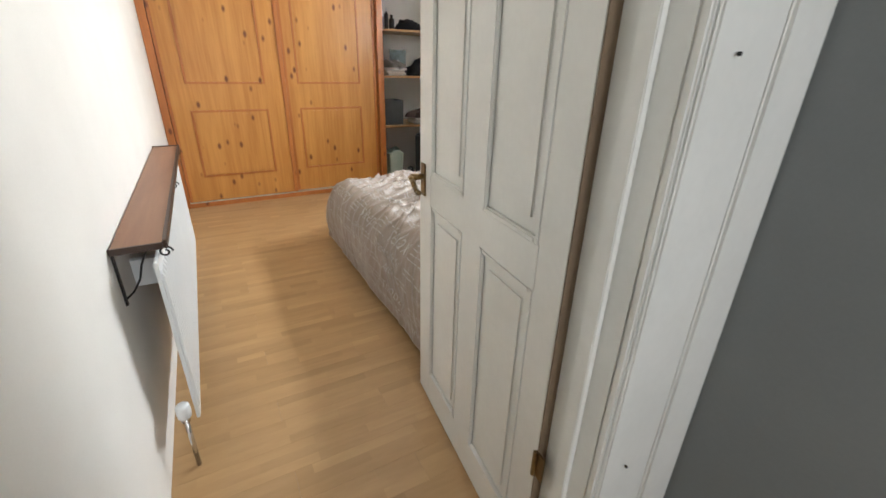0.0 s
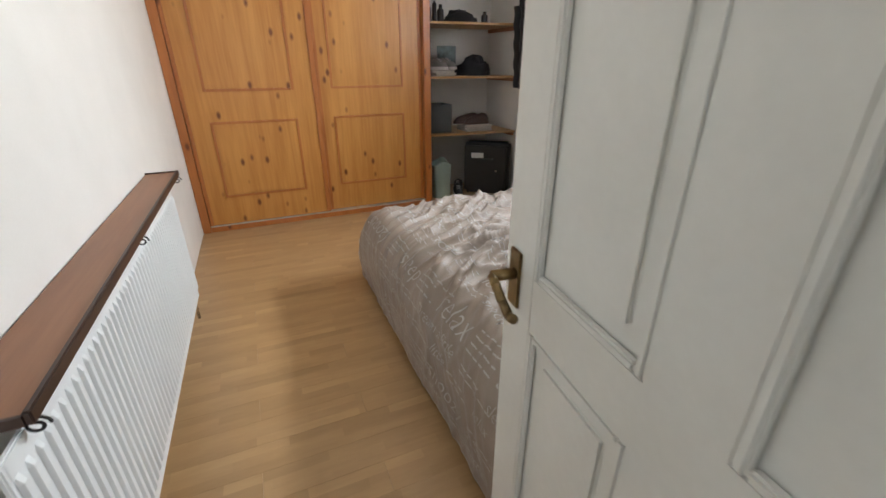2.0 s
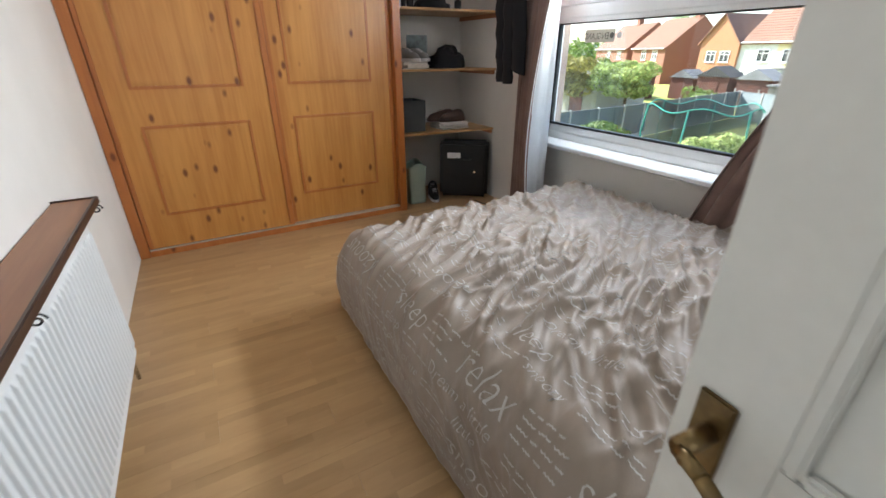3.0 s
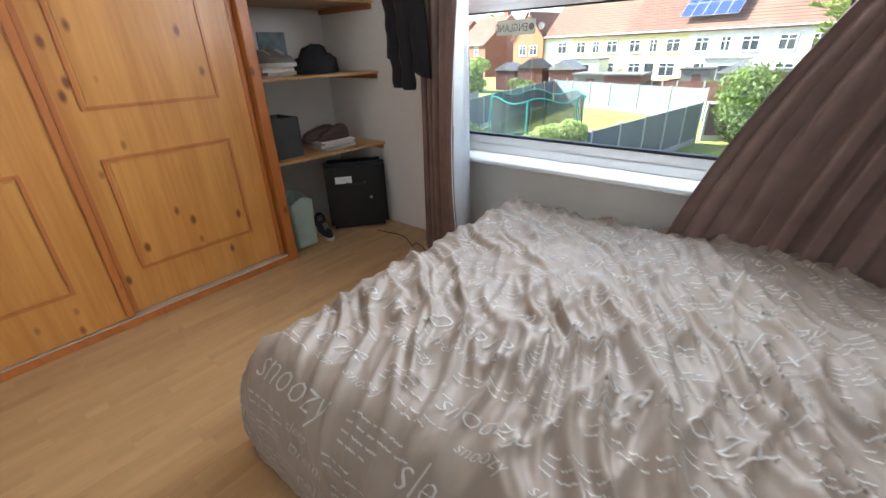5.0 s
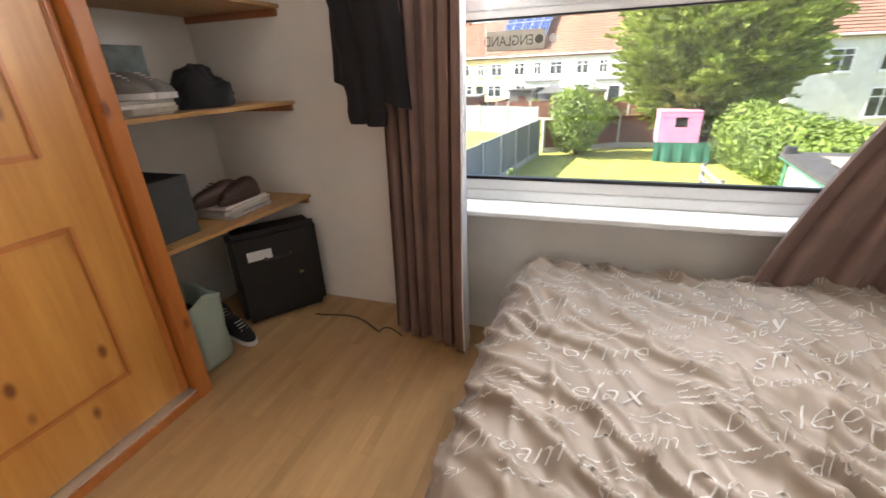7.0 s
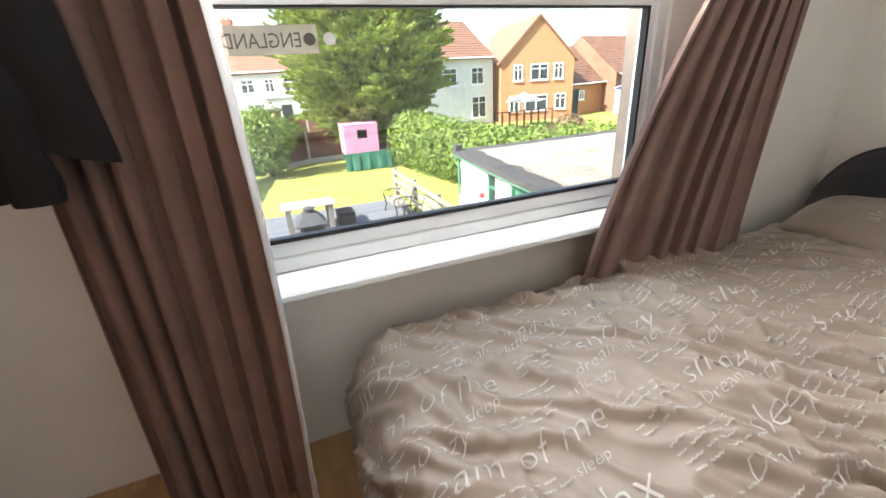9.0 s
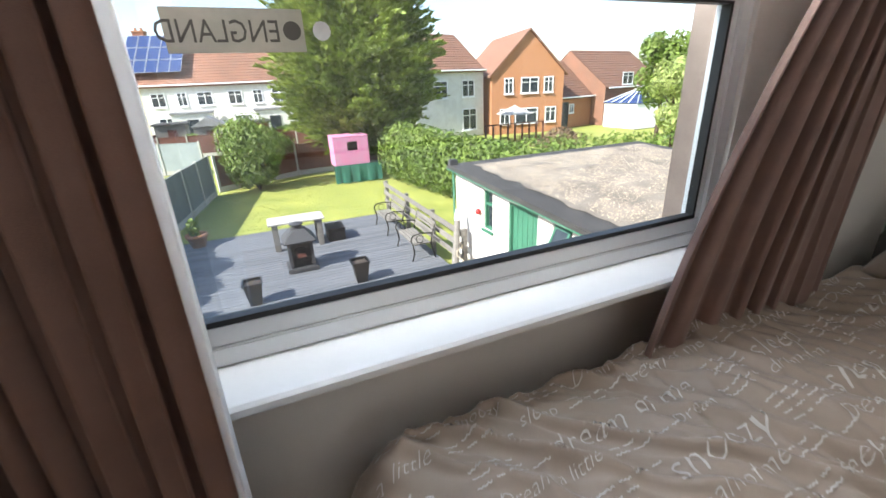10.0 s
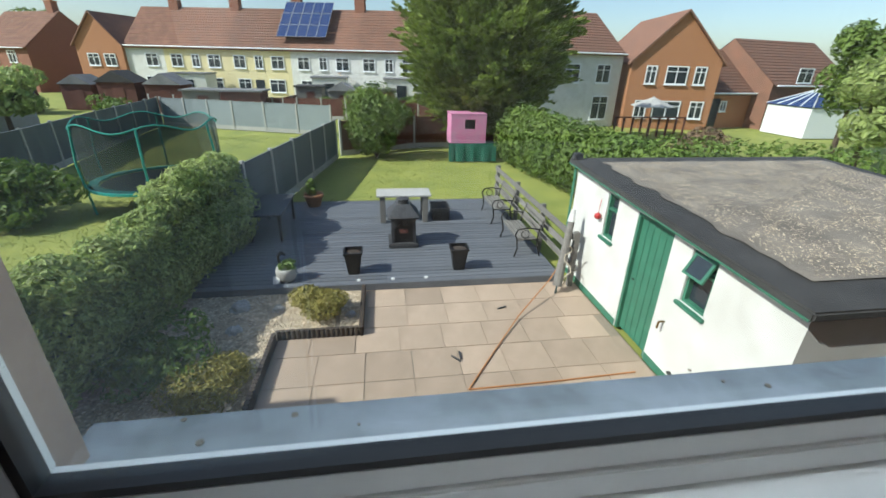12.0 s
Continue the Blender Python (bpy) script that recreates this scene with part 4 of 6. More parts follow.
for x in (-0.2, 0.2):
    moved("wheel", rod(bmesh.new(), (x, -0.08, 0.012), (x, 0.05, 0.012), 0.012, 10), M["black_rubber"], case, me_m)

bag = thing("mint_bag", (2.10, 5.02, 0), "pale mint shopping bag standing on the floor", "bag")


def bagf(a, b):
    th = 2 * math.pi * a
    sq = 1 / max(abs(math.cos(th)), abs(math.sin(th))) ** 0.75
    t = 1 + 0.05 * noise.noise((a * 6, b * 3, 2))
    return (2.10 + 0.085 * sq * t * math.cos(th) * (1 + 0.15 * b), 5.02 + 0.14 * sq * t * math.sin(th), 0.003 + b * (0.37 + 0.02 * math.sin(th * 3)))


soft(part("shell", grid(bagf, 48, 14), M["mint"], bag, "", True), 0.004)
part("base", B(2.03, 4.90, 0.002, 2.17, 5.14, 0.008), M["mint"], bag)
part("contents", lump(2.10, 5.02, 0.24, 0.07, 0.11, 0.07, 5.5), M["black_cloth"], bag, "", True)
shoe("trainer", (2.31, 4.96, 0), 160, M["black_cloth"], M["white_rubber"], "black trainer with white sole on the floor", "trainers")
shoe("trainer", (2.39, 5.14, 0), 150, M["black_cloth"], M["white_rubber"], "black trainer with white sole on the floor", "trainers")
cb = thing("floor_cable", (2.66, 4.4, 0), "thin black cable lying along the floor edge", "cable")
pts = [(2.62 + 0.10 * math.sin(k * 0.25) * (k / 22), 4.68 - 0.60 * k / 22, 0.006 + (0.05 * (k - 17) * (22 - k) / 6 if k > 17 else 0)) for k in range(23)]
part("cord", tube(bmesh.new(), pts, 0.004, 6), M["black_rubber"], cb, "", True)

# ---- outside: ground ----
G = -2.65
rg = random.Random(21)
setting("ground", B(-300, -700, G - 0.4, 900, 700, G - 0.06), M["grass"], "sunlit lawn and ground behind the houses", "ground")


def lawn(name, x0, y0, x1, y1, label, m="grass"):
    def fn(a, b):
        x, y = x0 + a * (x1 - x0), y0 + b * (y1 - y0)
        return (x, y, G - 0.025 + 0.03 * noise.noise((x * 0.7, y * 0.7, 1)))
    setting(name, grid(fn, 60, 40), M[m], label, "lawn")
    vs, fs = [], []
    for _ in range(int((x1 - x0) * (y1 - y0) * 130)):
        x, y = rg.uniform(x0, x1), rg.uniform(y0, y1)
        h, a, w = rg.uniform(0.02, 0.055), rg.uniform(0, 6.28), 0.014
        k = len(vs)
        z = G - 0.03 + 0.03 * noise.noise((x * 0.7, y * 0.7, 1))
        vs += [(x - w * math.cos(a), y - w * math.sin(a), z), (x + w * math.cos(a), y + w * math.sin(a), z), (x + 0.03 * math.sin(a), y + 0.02, z + h)]
        fs.append((k, k + 1, k + 2))
    me = bpy.data.meshes.new("grass_blades")
    me.from_pydata(vs, [], fs)
    tagged(link("grass_blades", me, M[m]), "short mown grass blades", "grass", "", "stuff")


lawn("lawn", 14.9, -1.4, 22.5, 6.2, "sunny mown garden lawn")
lawn("neighbour_lawn", 8.0, 7.8, 28.0, 15.3, "neighbouring sunny lawn behind the fence")

# house wall below and beside the window, seen past the reveal
setting("house_wall", box(B(2.961, -6, G, 3.00, W0 - 0.05, 3.0), 2.961, W1 + 0.05, G, 3.00, 9.5, 3.0), M["brick_own"], "red brick rear wall of the house", "wall")
setting("house_wall_lower", B(2.961, W0 - 0.05, G, 2.99, W1 + 0.05, 0.68), M["brick_own"], "red brick wall below the window", "wall")
# out of view: sized to cast the patio shadow; link box stops stray sun
setting("neighbour_extension", box(B(3.11, 10.1, G, 5.15, 16.0, 2.5), 2.97, 9.505, G, 4.2, 10.099, 2.5), M["brick_own"], "unseen brick extension next door, placed to shade the patio", "wall")
setting("house_roof", B(-3.0, -6, 2.55, 3.40, 9.5, 2.75), M["tile"], "tiled house eaves", "roof")
setting("house_side_wall", box(B(-3.0, 9.4, G, 3.04, 9.5, 2.55), -3.0, -6, G, 3.04, -5.9, 2.55), M["brick_own"], "brick side walls of the house", "wall")

# patio
patio = setting("patio", B(3.07, -0.28, G - 0.05, 9.45, 5.2, G - 0.006), M["joint"], "sandy stone slab patio", "patio")
slab_me = {}
for i in range(10):
    for j in range(8):
        x0, y0 = 3.10 + i * 0.635, -0.26 + j * 0.68 + (0.16 if i % 3 == 1 else 0)
        x1, y1 = min(x0 + 0.631, 9.44), min(y0 + 0.676, 5.16)
        if x1 - x0 < 0.1 or y1 - y0 < 0.1:
            continue
        key = (round(x1 - x0, 2), round(y1 - y0, 2))
        if key not in slab_me:
            me = bpy.data.meshes.new("paving_slab")
            bm = B(0, 0, -0.03, key[0], key[1], 0.0, bev=0.008)
            bm.to_mesh(me)
            bm.free()
            me.materials.append(M["slab"])
            slab_me[key] = me
        ob = new("paving_slab", slab_me[key])
        ob.location, ob.parent = (x0, y0, G + rg.uniform(0, 0.006)), patio

# deck
DKX0, DKX1, DKY0, DKY1, DKZ = 9.46, 14.8, 0.0, 6.95, G + 0.14
deck = setting("deck", B(DKX0, DKY0, G - 0.03, DKX1, DKY1, DKZ - 0.03), M["log"], "grey timber deck with shallow step", "deck")
bw = 0.145
bd = bpy.data.meshes.new("deck_board")
bm = B(0, 0, -0.028, bw - 0.008, (DKY1 - DKY0) / 2 - 0.004, 0, bev=0.004)
bm.to_mesh(bd)
bm.free()
bd.materials.append(M["deck"])
for i in range(int((DKX1 - DKX0) / bw)):
    for j in (0, 1):
        ob = new("deck_board", bd)
        ob.location, ob.parent = (DKX0 + i * bw, DKY0 + j * (DKY1 - DKY0) / 2, DKZ + rg.uniform(-0.002, 0.002)), deck
part("fascia", B(DKX0 - 0.03, DKY0, G, DKX0 - 0.002, DKY1, DKZ - 0.002, bev=0.003), M["deck"], deck)
for y in (2.7, 3.35, 4.0):
    part("deck_lamp", rod(bmesh.new(), (DKX0 + 0.12, y, DKZ), (DKX0 + 0.12, y, DKZ + 0.02), 0.04, 14), M["label"], deck, "small round white deck lamp")

# gravel bed with log edging
setting("gravel_bed", B(3.1, 5.2, G - 0.05, 9.43, 8.0, G + 0.01), M["gravel"], "earth bed below gravel", "ground")
vs, fs = [], []
octa = [(1, 0, 0), (-1, 0, 0), (0, 1, 0), (0, -1, 0), (0, 0, 0.7), (0, 0, -0.5)]
of = [(0, 2, 4), (2, 1, 4), (1, 3, 4), (3, 0, 4), (2, 0, 5), (1, 2, 5), (3, 1, 5), (0, 3, 5)]
for _ in range(9000):
    x, y = rg.uniform(5.6, 9.42), 5.22 + 2.4 * rg.random() ** 1.4
    if x > 8.05:
        y = rg.uniform(3.95, 7.0)
    s, a = rg.uniform(0.012, 0.034), rg.uniform(0, 3)
    k = len(vs)
    vs += [(x + s * (p[0] * math.cos(a) - p[1] * math.sin(a)), y + s * (p[0] * math.sin(a) + p[1] * math.cos(a)), G + 0.014 + s * p[2] * 0.7) for p in octa]
    fs += [tuple(i + k for i in f) for f in of]
me = bpy.data.meshes.new("gravel")
me.from_pydata(vs, [], fs)
tagged(link("gravel", me, M["gravel"]), "loose buff and grey gravel", "gravel", "", "stuff")
setting("gravel_bed_inner", B(8.06, 3.94, G - 0.05, 9.43, 5.2, G + 0.012), M["gravel"], "earth bed below gravel", "ground")
edg = thing("log_edging", (8.0, 4.6, G), "low dark log-roll border round the gravel", "garden edging")
lm = bpy.data.meshes.new("log")
bm = rod(bmesh.new(), (0, 0, -0.05), (0, 0, 0.16), 0.036, 8)
bm.to_mesh(lm)
bm.free()
lm.materials.append(M["log"])
run = [(8.02, 3.90 + i * 0.074) for i in range(18)] + [(8.02 + i * 0.074, 3.90) for i in range(19)] + [(8.02 - i * 0.074, 5.21) for i in range(1, 44)]
for x, y in run:
    ob = new("log", lm)
    ob.parent, ob.location = edg, (x - 8.0, y - 4.6, 0)


# ---- plants ----
def shrub(name, at, r, n, size, mkey, label, seed, lobes=7, stems=True):
    """A bush: short stems, and a crown of leaves over several uneven lobes."""
    rng = random.Random(seed)
    ob = thing(name, at, label, "shrub")
    lists = []
    for i in range(lobes):
        a = rng.uniform(0, 6.28)
        q = rng.uniform(0.15, 0.6)
        c = (at[0] + r[0] * q * math.cos(a), at[1] + r[1] * q * math.sin(a), at[2] + r[2] * rng.uniform(0.35, 1.25))
        k = rng.uniform(0.42, 0.68)
        lists.append(leaves(c, n // lobes, size, rng, (r[0] * k, r[1] * k, r[2] * k * 0.9)))
    foliage("crown", lists, M[mkey], ob)
    bm = bmesh.new()
    for i in range(5):
        a = i * 1.3
        rod(bm, (at[0], at[1], at[2] - 0.02), (at[0] + r[0] * 0.5 * math.cos(a), at[1] + r[1] * 0.5 * math.sin(a), at[2] + r[2] * 1.0), 0.03, 6, 0.01)
    part("stems", bm, M["bark"], ob)
    return ob


shrub("yellow_shrub", (8.75, 4.65, G), (0.55, 0.5, 0.26), 5200, 0.03, "yellow_leaf", "low yellow-green heather shrub in gravel", 1)
shrub("yellow_shrub", (6.9, 5.75, G), (0.6, 0.65, 0.3), 4800, 0.03, "yellow_leaf", "straggly yellow-green shrub beside the patio", 2)
shrub("dark_shrub", (7.4, 6.6, G), (0.8, 0.7, 0.38), 2200, 0.06, "leaf", "dark shaded shrub in the gravel bed", 3)
ivy = thing("ivy", (8.4, 7.5, G), "pale variegated ivy smothering the garden fence", "climber")
rng = random.Random(5)
lists = []
for i in range(22):
    t = i / 21
    x = 5.6 + 6.4 * t
    yf = 8.1 - 0.116 * (x - 3.2)
    h = 1.2 + 0.45 * t + rng.uniform(-0.12, 0.12)
    lists.append(leaves((x, yf - 0.25 + rng.uniform(-0.1, 0.1), G + h * 0.48), 950, 0.055, rng, (0.55, 0.5, h * 0.5)))
    for k in range(3):
        lists.append(leaves((x + rng.uniform(-0.3, 0.3), yf + rng.uniform(-0.3, 0.3), G + h + rng.uniform(-0.12, 0.1)), 330, 0.06, rng, (0.32, 0.32, 0.2)))
for k in range(6):
    lists.append(leaves((10.6 + 0.33 * k, 7.2 - 0.04 * k, G + 1.72 + rng.uniform(-0.15, 0.2)), 500, 0.06, rng, (0.36, 0.36, 0.3)))
foliage("leaves", lists, M["leaf_light"], ivy)
bm = bmesh.new()
for i in range(10):
    rod(bm, (6 + 0.6 * i, 7.75, G), (6.2 + 0.6 * i, 7.7, G + 1.3), 0.025, 6, 0.01)
part("stems", bm, M["bark"], ivy)
shrub("laurel_bush", (14.0, 12.6, G), (1.3, 1.5, 0.95), 4200, 0.10, "leaf", "dense rounded green bush on the neighbouring lawn", 6, 10)
shrub("garden_bush", (21.6, 3.7, G), (1.3, 1.7, 1.85), 7000, 0.10, "leaf", "tall leafy bush at the end of the lawn", 7, 11)
shrub("garden_bush", (24.5, 3.2, G), (1.4, 1.6, 1.3), 3000, 0.15, "leaf", "leafy bush behind the end fence", 8, 9)

hedge = thing("hedge", (16.0, -2.4, G), "bright green clipped garden hedge", "hedge")
rng = random.Random(9)
lists = []
for i in range(16):
    t = i / 15
    lists.append(leaves((20.3 - 9.3 * t, -2.45 - 1.6 * t, G + 1.2 - 0.2 * t), 1500, 0.09, rng, (0.8, 1.1, 1.4 - 0.25 * t)))
for i in range(8):
    lists.append(leaves((17.0 - 0.4 * i, -4.5 - 1.1 * i, G + 0.95), 600, 0.10, rng, (1.1, 0.9, 0.95)))
foliage("leaves", lists, M["leaf"], hedge)
part("stems", B(11.5, -3.9, G, 20.0, -2.9, G + 0.9, bev=0.1), M["bark"], hedge)

tree = thing("conifer_tree", (24.2, -1.7, G), "large dense green conifer behind the playhouse", "tree")
bm = bmesh.new()
rod(bm, (24.2, -1.7, G - 0.05), (24.2, -1.7, G + 9.0), 0.26, 12, 0.05)
part("trunk", bm, M["bark"], tree)
rng = random.Random(31)
lists, bm = [], bmesh.new()


def frond(base, way, length, rng):
    """A flat drooping spray of scale leaves along a twig."""
    vs, fs = [], []
    side = way.cross(Vector((0, 0, 1))).normalized()
    up = side.cross(way).normalized()
    for _ in range(46):
        s = rng.random() ** 0.8
        w = 0.34 * length * (1 - s) + 0.05
        p = base + way * (length * s) + side * rng.uniform(-w, w) + up * rng.uniform(-0.4, 0.4) * w - Vector((0, 0, 0.22 * length * s * s))
        t = (way + side * rng.uniform(-0.9, 0.9) + up * rng.uniform(-0.5, 0.5)).normalized()
        n = Vector((rng.gauss(0, 1), rng.gauss(0, 1), rng.gauss(0, 1))).cross(t).normalized()
        z = rng.uniform(0.13, 0.25)
        k = len(vs)
        vs += [p - t * z * 0.4, p + n * z * 0.26, p + t * z, p - n * z * 0.26]
        fs += [(k, k + 1, k + 2), (k, k + 2, k + 3)]
    return vs, fs


for i in range(2700):
    t = rng.random() ** 1.05
    z = G + 1.2 + 9.8 * t
    a = rng.uniform(0, 6.28)
    rad = (4.3 if t < 0.45 else 4.3 * (1 - ((t - 0.45) / 0.62) ** 1.5)) * (0.55 + 0.45 * min(1, t / 0.25)) * (0.9 + 0.36 * noise.noise((math.cos(a) * 3.0, math.sin(a) * 3.0, z * 1.0)))
    way = Vector((math.cos(a), math.sin(a), rng.uniform(0.1, 1.2))).normalized()
    depth = rng.uniform(0.5, 0.86)
    base_ = Vector((24.2 + rad * depth * math.cos(a), -1.7 + rad * depth * math.sin(a), z))
    lists.append(frond(base_, way, rng.uniform(0.6, 1.5), rng))
    if i % 14 == 0:
        lists.append(leaves((24.2 + rad * 0.45 * math.cos(a), -1.7 + rad * 0.45 * math.sin(a), z), 110, 0.22, rng, (rad * 0.3, rad * 0.3, 0.8)))
        rod(bm, (24.2, -1.7, min(z - 0.3, G + 8.8)), base_, 0.05, 5, 0.012)
foliage("crown", lists, M["conifer"], tree)
part("limbs", bm, M["bark"], tree)


def broadleaf(at, h, w, seed, mkey="leaf", n=3200):
    rng = random.Random(seed)
    ob = thing("garden_tree", at, "loose leafy garden tree among the back gardens", "tree", "garden trees")
    bm = rod(bmesh.new(), (at[0], at[1], at[2] - 0.05), (at[0], at[1], at[2] + h * 0.6), 0.14, 8, 0.06)
    part("trunk", bm, M["bark"], ob)
    lists, bm = [], bmesh.new()
    for i in range(16):
        a, q, z = rng.uniform(0, 6.28), rng.uniform(0.2, 0.75), rng.uniform(0.4, 0.92)
        c = (at[0] + w * q * math.cos(a), at[1] + w * q * math.sin(a), at[2] + h * z)
        rod(bm, (at[0], at[1], at[2] + h * 0.4), c, 0.05, 5, 0.015)
        lists.append(leaves(c, n // 16, 0.11 + w * 0.03, rng, (w * 0.36, w * 0.36, h * 0.13)))
    foliage("crown", lists, M[mkey], ob)
    part("limbs", bm, M["bark"], ob)


for at, h, w, sd, mk in (((21, -19.5, G), 6.5, 2.0, 41, "leaf"), ((17.5, -16.5, G), 4.6, 1.8, 42, "leaf_light"), ((25, 20.5, G), 3.4, 2.4, 43, "leaf_light"), ((22, 24, G), 3.8, 2.8, 44, "yellow_leaf"), ((74, 50.5, G), 9.5, 4.0, 45, "leaf"), ((45, -24, G), 7.8, 3.2, 46, "leaf"), ((14, -17, G), 3.0, 2.0, 47, "leaf"), ((29, 25, G), 3.6, 2.2, 48, "leaf")):
    broadleaf(at, h, w, sd, mk)
shrub("dry_shrub", (21.5, -12.2, G), (1.5, 1.9, 0.9), 2600, 0.11, "brown_leaf", "brown dried-out shrub behind the flat roof", 51, 9)


# ---- fences ----
def fence(label, pts, h, mkey, step=1.85, group="garden fences"):
    ob = thing("fence", (*pts[0], G), label, "fence", group)
    for (xa, ya), (xb, yb) in zip(pts, pts[1:]):
        n = max(1, round(math.hypot(xb - xa, yb - ya) / step))
        ang_ = math.degrees(math.atan2(yb - ya, xb - xa))
        L = math.hypot(xb - xa, yb - ya) / n
        for i in range(n + 1):
            x, y = xa + (xb - xa) * i / n, ya + (yb - ya) * i / n
            moved("post", B(-0.05, -0.05, -0.05, 0.05, 0.05, h + 0.09, bev=0.008), M["concrete"], ob, pose(x, y, G, 0, 0, ang_))
            if i < n:
                m = pose(x, y, G, 0, 0, ang_)
                bm = bmesh.new()
                for k in range(6):
                    z = 0.22 + (h - 0.22) * k / 6
                    box(bm, 0.05, -0.018 - 0.006 * (k % 2), z, L - 0.05, 0.012, z + (h - 0.22) / 6 - 0.004)
                box(bm, 0.05, -0.03, h, L - 0.05, 0.03, h + 0.03)
                moved("panel", bm, M[mkey], ob, m)
                moved("gravel_board", B(0.05, -0.02, -0.02, L - 0.05, 0.02, 0.215), M["concrete"], ob, m)
    return ob


fence("low dark grey boarded fence under ivy", [(3.2, 8.1), (10.4, 7.265)], 1.1, "fence")
fence("dark grey boarded fence with concrete posts", [(10.5, 7.25), (11.4, 7.15), (21.5, 5.45)], 1.62, "fence")
fence("pale grey boarded fence with concrete posts at the lawn end", [(28.0, 6.3), (30.2, 12.3), (32.0, 17.0)], 1.62, "fence_light")
fence("grey boarded fence along the neighbouring lawn", [(32.0, 17.2), (24.0, 16.2), (18.5, 15.4), (9.0, 14.9)], 1.62, "fence")
fence("dark old fence behind the playhouse", [(22.2, 5.3), (24.2, 1.8), (24.8, -3.5)], 1.5, "red_wood")

# rail fence beside the deck
rail = thing("rail_fence", (11.9, -0.12, G), "weathered grey post-and-rail fence beside the deck", "fence")
for x in (9.25, 11.0, 12.9, 14.9):
    part("post", B(x - 0.05, -0.17, G - 0.02, x + 0.05, -0.07, G + 1.14, bev=0.008), M["old_wood"], rail)
for z in (0.42, 0.70, 0.98):
    part("rail", B(9.2, -0.068, G + z, 14.95, -0.04, G + z + 0.14, bev=0.006), M["old_wood"], rail)

# ---- flat-roofed outbuilding ----
SX0, SX1, SY0, SY1, SZ = 5.05, 9.95, -5.6, -0.30, -0.42
shed = thing("outbuilding", (7.4, -2.9, G), "white painted flat-roofed garden outbuilding with green door", "outbuilding")
dx0, dx1, dz1 = 6.98, 7.82, -0.62
w1, w2 = (8.38, 8.72, -1.36, -0.58), (6.17, 6.60, -1.42, -0.68)
bm = bmesh.new()
for a in ((SX0, -5.6, G, SX0 + 0.2, SY1 - 0.2, SZ), (SX1 - 0.2, -5.6, G, SX1, SY1 - 0.2, SZ), (SX0 + 0.2, -5.6, G, SX1 - 0.2, -5.4, SZ)):
    box(bm, *a)
xs = [SX0, w2[0], w2[1], dx0, dx1, w1[0], w1[1], SX1]
for i, (a, b) in enumerate(zip(xs, xs[1:])):
    if i == 1:
        box(bm, a, SY1 - 0.2, G, b, SY1, w2[2]), box(bm, a, SY1 - 0.2, w2[3], b, SY1, SZ)
    elif i == 3:
        box(bm, a, SY1 - 0.2, dz1, b, SY1, SZ)
    elif i == 5:
        box(bm, a, SY1 - 0.2, G, b, SY1, w1[2]), box(bm, a, SY1 - 0.2, w1[3], b, SY1, SZ)
    else:
        box(bm, a, SY1 - 0.2, G, b, SY1, SZ)
part("wall", bm, M["render_white"], shed)
part("green_plinth", B(SX0, SY1 + 0.002, G, dx0 - 0.02, SY1 + 0.012, G + 0.12), M["green"], shed)
part("green_plinth", B(dx1 + 0.02, SY1 + 0.002, G, SX1, SY1 + 0.012, G + 0.12), M["green"], shed)
dr = part("door", B(dx0 + 0.05, SY1 - 0.12, G + 0.03, dx1 - 0.05, SY1 - 0.07, dz1 - 0.05, bev=0.004), M["green"], shed, "green boarded door")
bm = bmesh.new()
for a in ((dx0, G, dx0 + 0.05, dz1), (dx1 - 0.05, G, dx1, dz1), (dx0 + 0.05, dz1 - 0.05, dx1 - 0.05, dz1)):
    box(bm, a[0], SY1 - 0.14, a[1], a[2], SY1 - 0.01, a[3])
part("door_frame", bm, M["green"], shed)
for i in range(5):
    x = dx0 + 0.055 + i * (dx1 - dx0 - 0.11) / 5
    part("board", B(x + 0.004, SY1 - 0.071, G + 0.04, x + (dx1 - dx0 - 0.11) / 5 - 0.004, SY1 - 0.058, dz1 - 0.06, bev=0.003), M["green"], dr)
part("knob", lathe(bmesh.new(), [(0.012, 0), (0.028, 0.012), (0.02, 0.03)], (dx1 - 0.14, SY1 - 0.06, G + 0.95), 12), M["iron"], dr)
for w in (w1, w2):
    wd = part("window", B(w[0] + 0.04, SY1 - 0.11, w[2] + 0.04, w[1] - 0.04, SY1 - 0.10, w[3] - 0.04), M["dark_glass"], shed)
    bm = bmesh.new()
    for a in ((w[0], w[2], w[0] + 0.04, w[3]), (w[1] - 0.04, w[2], w[1], w[3]), (w[0] + 0.04, w[2], w[1] - 0.04, w[2] + 0.04), (w[0] + 0.04, w[3] - 0.04, w[1] - 0.04, w[3]), (w[0] + 0.04, (w[2] + w[3]) / 2 + 0.1, w[1] - 0.04, (w[2] + w[3]) / 2 + 0.14)):
        box(bm, a[0], SY1 - 0.13, a[1], a[2], SY1 - 0.03, a[3])
    part("frame", bm, M["green"], wd)
    part("sill", B(w[0] - 0.04, SY1 - 0.05, w[2] - 0.05, w[1] + 0.04, SY1 + 0.05, w[2] - 0.002, bev=0.006), M["green"], wd)
vent_at = pose(0, SY1 - 0.02, w2[3] - 0.03, 26)
bm = B(w2[0] + 0.08, -0.004, -0.27, w2[1] - 0.08, 0.004, -0.03)
bmesh.ops.transform(bm, matrix=vent_at, verts=bm.verts)
vent = part("open_vent", bm, M["dark_glass"], shed, "open top-hung vent")
bm = bmesh.new()
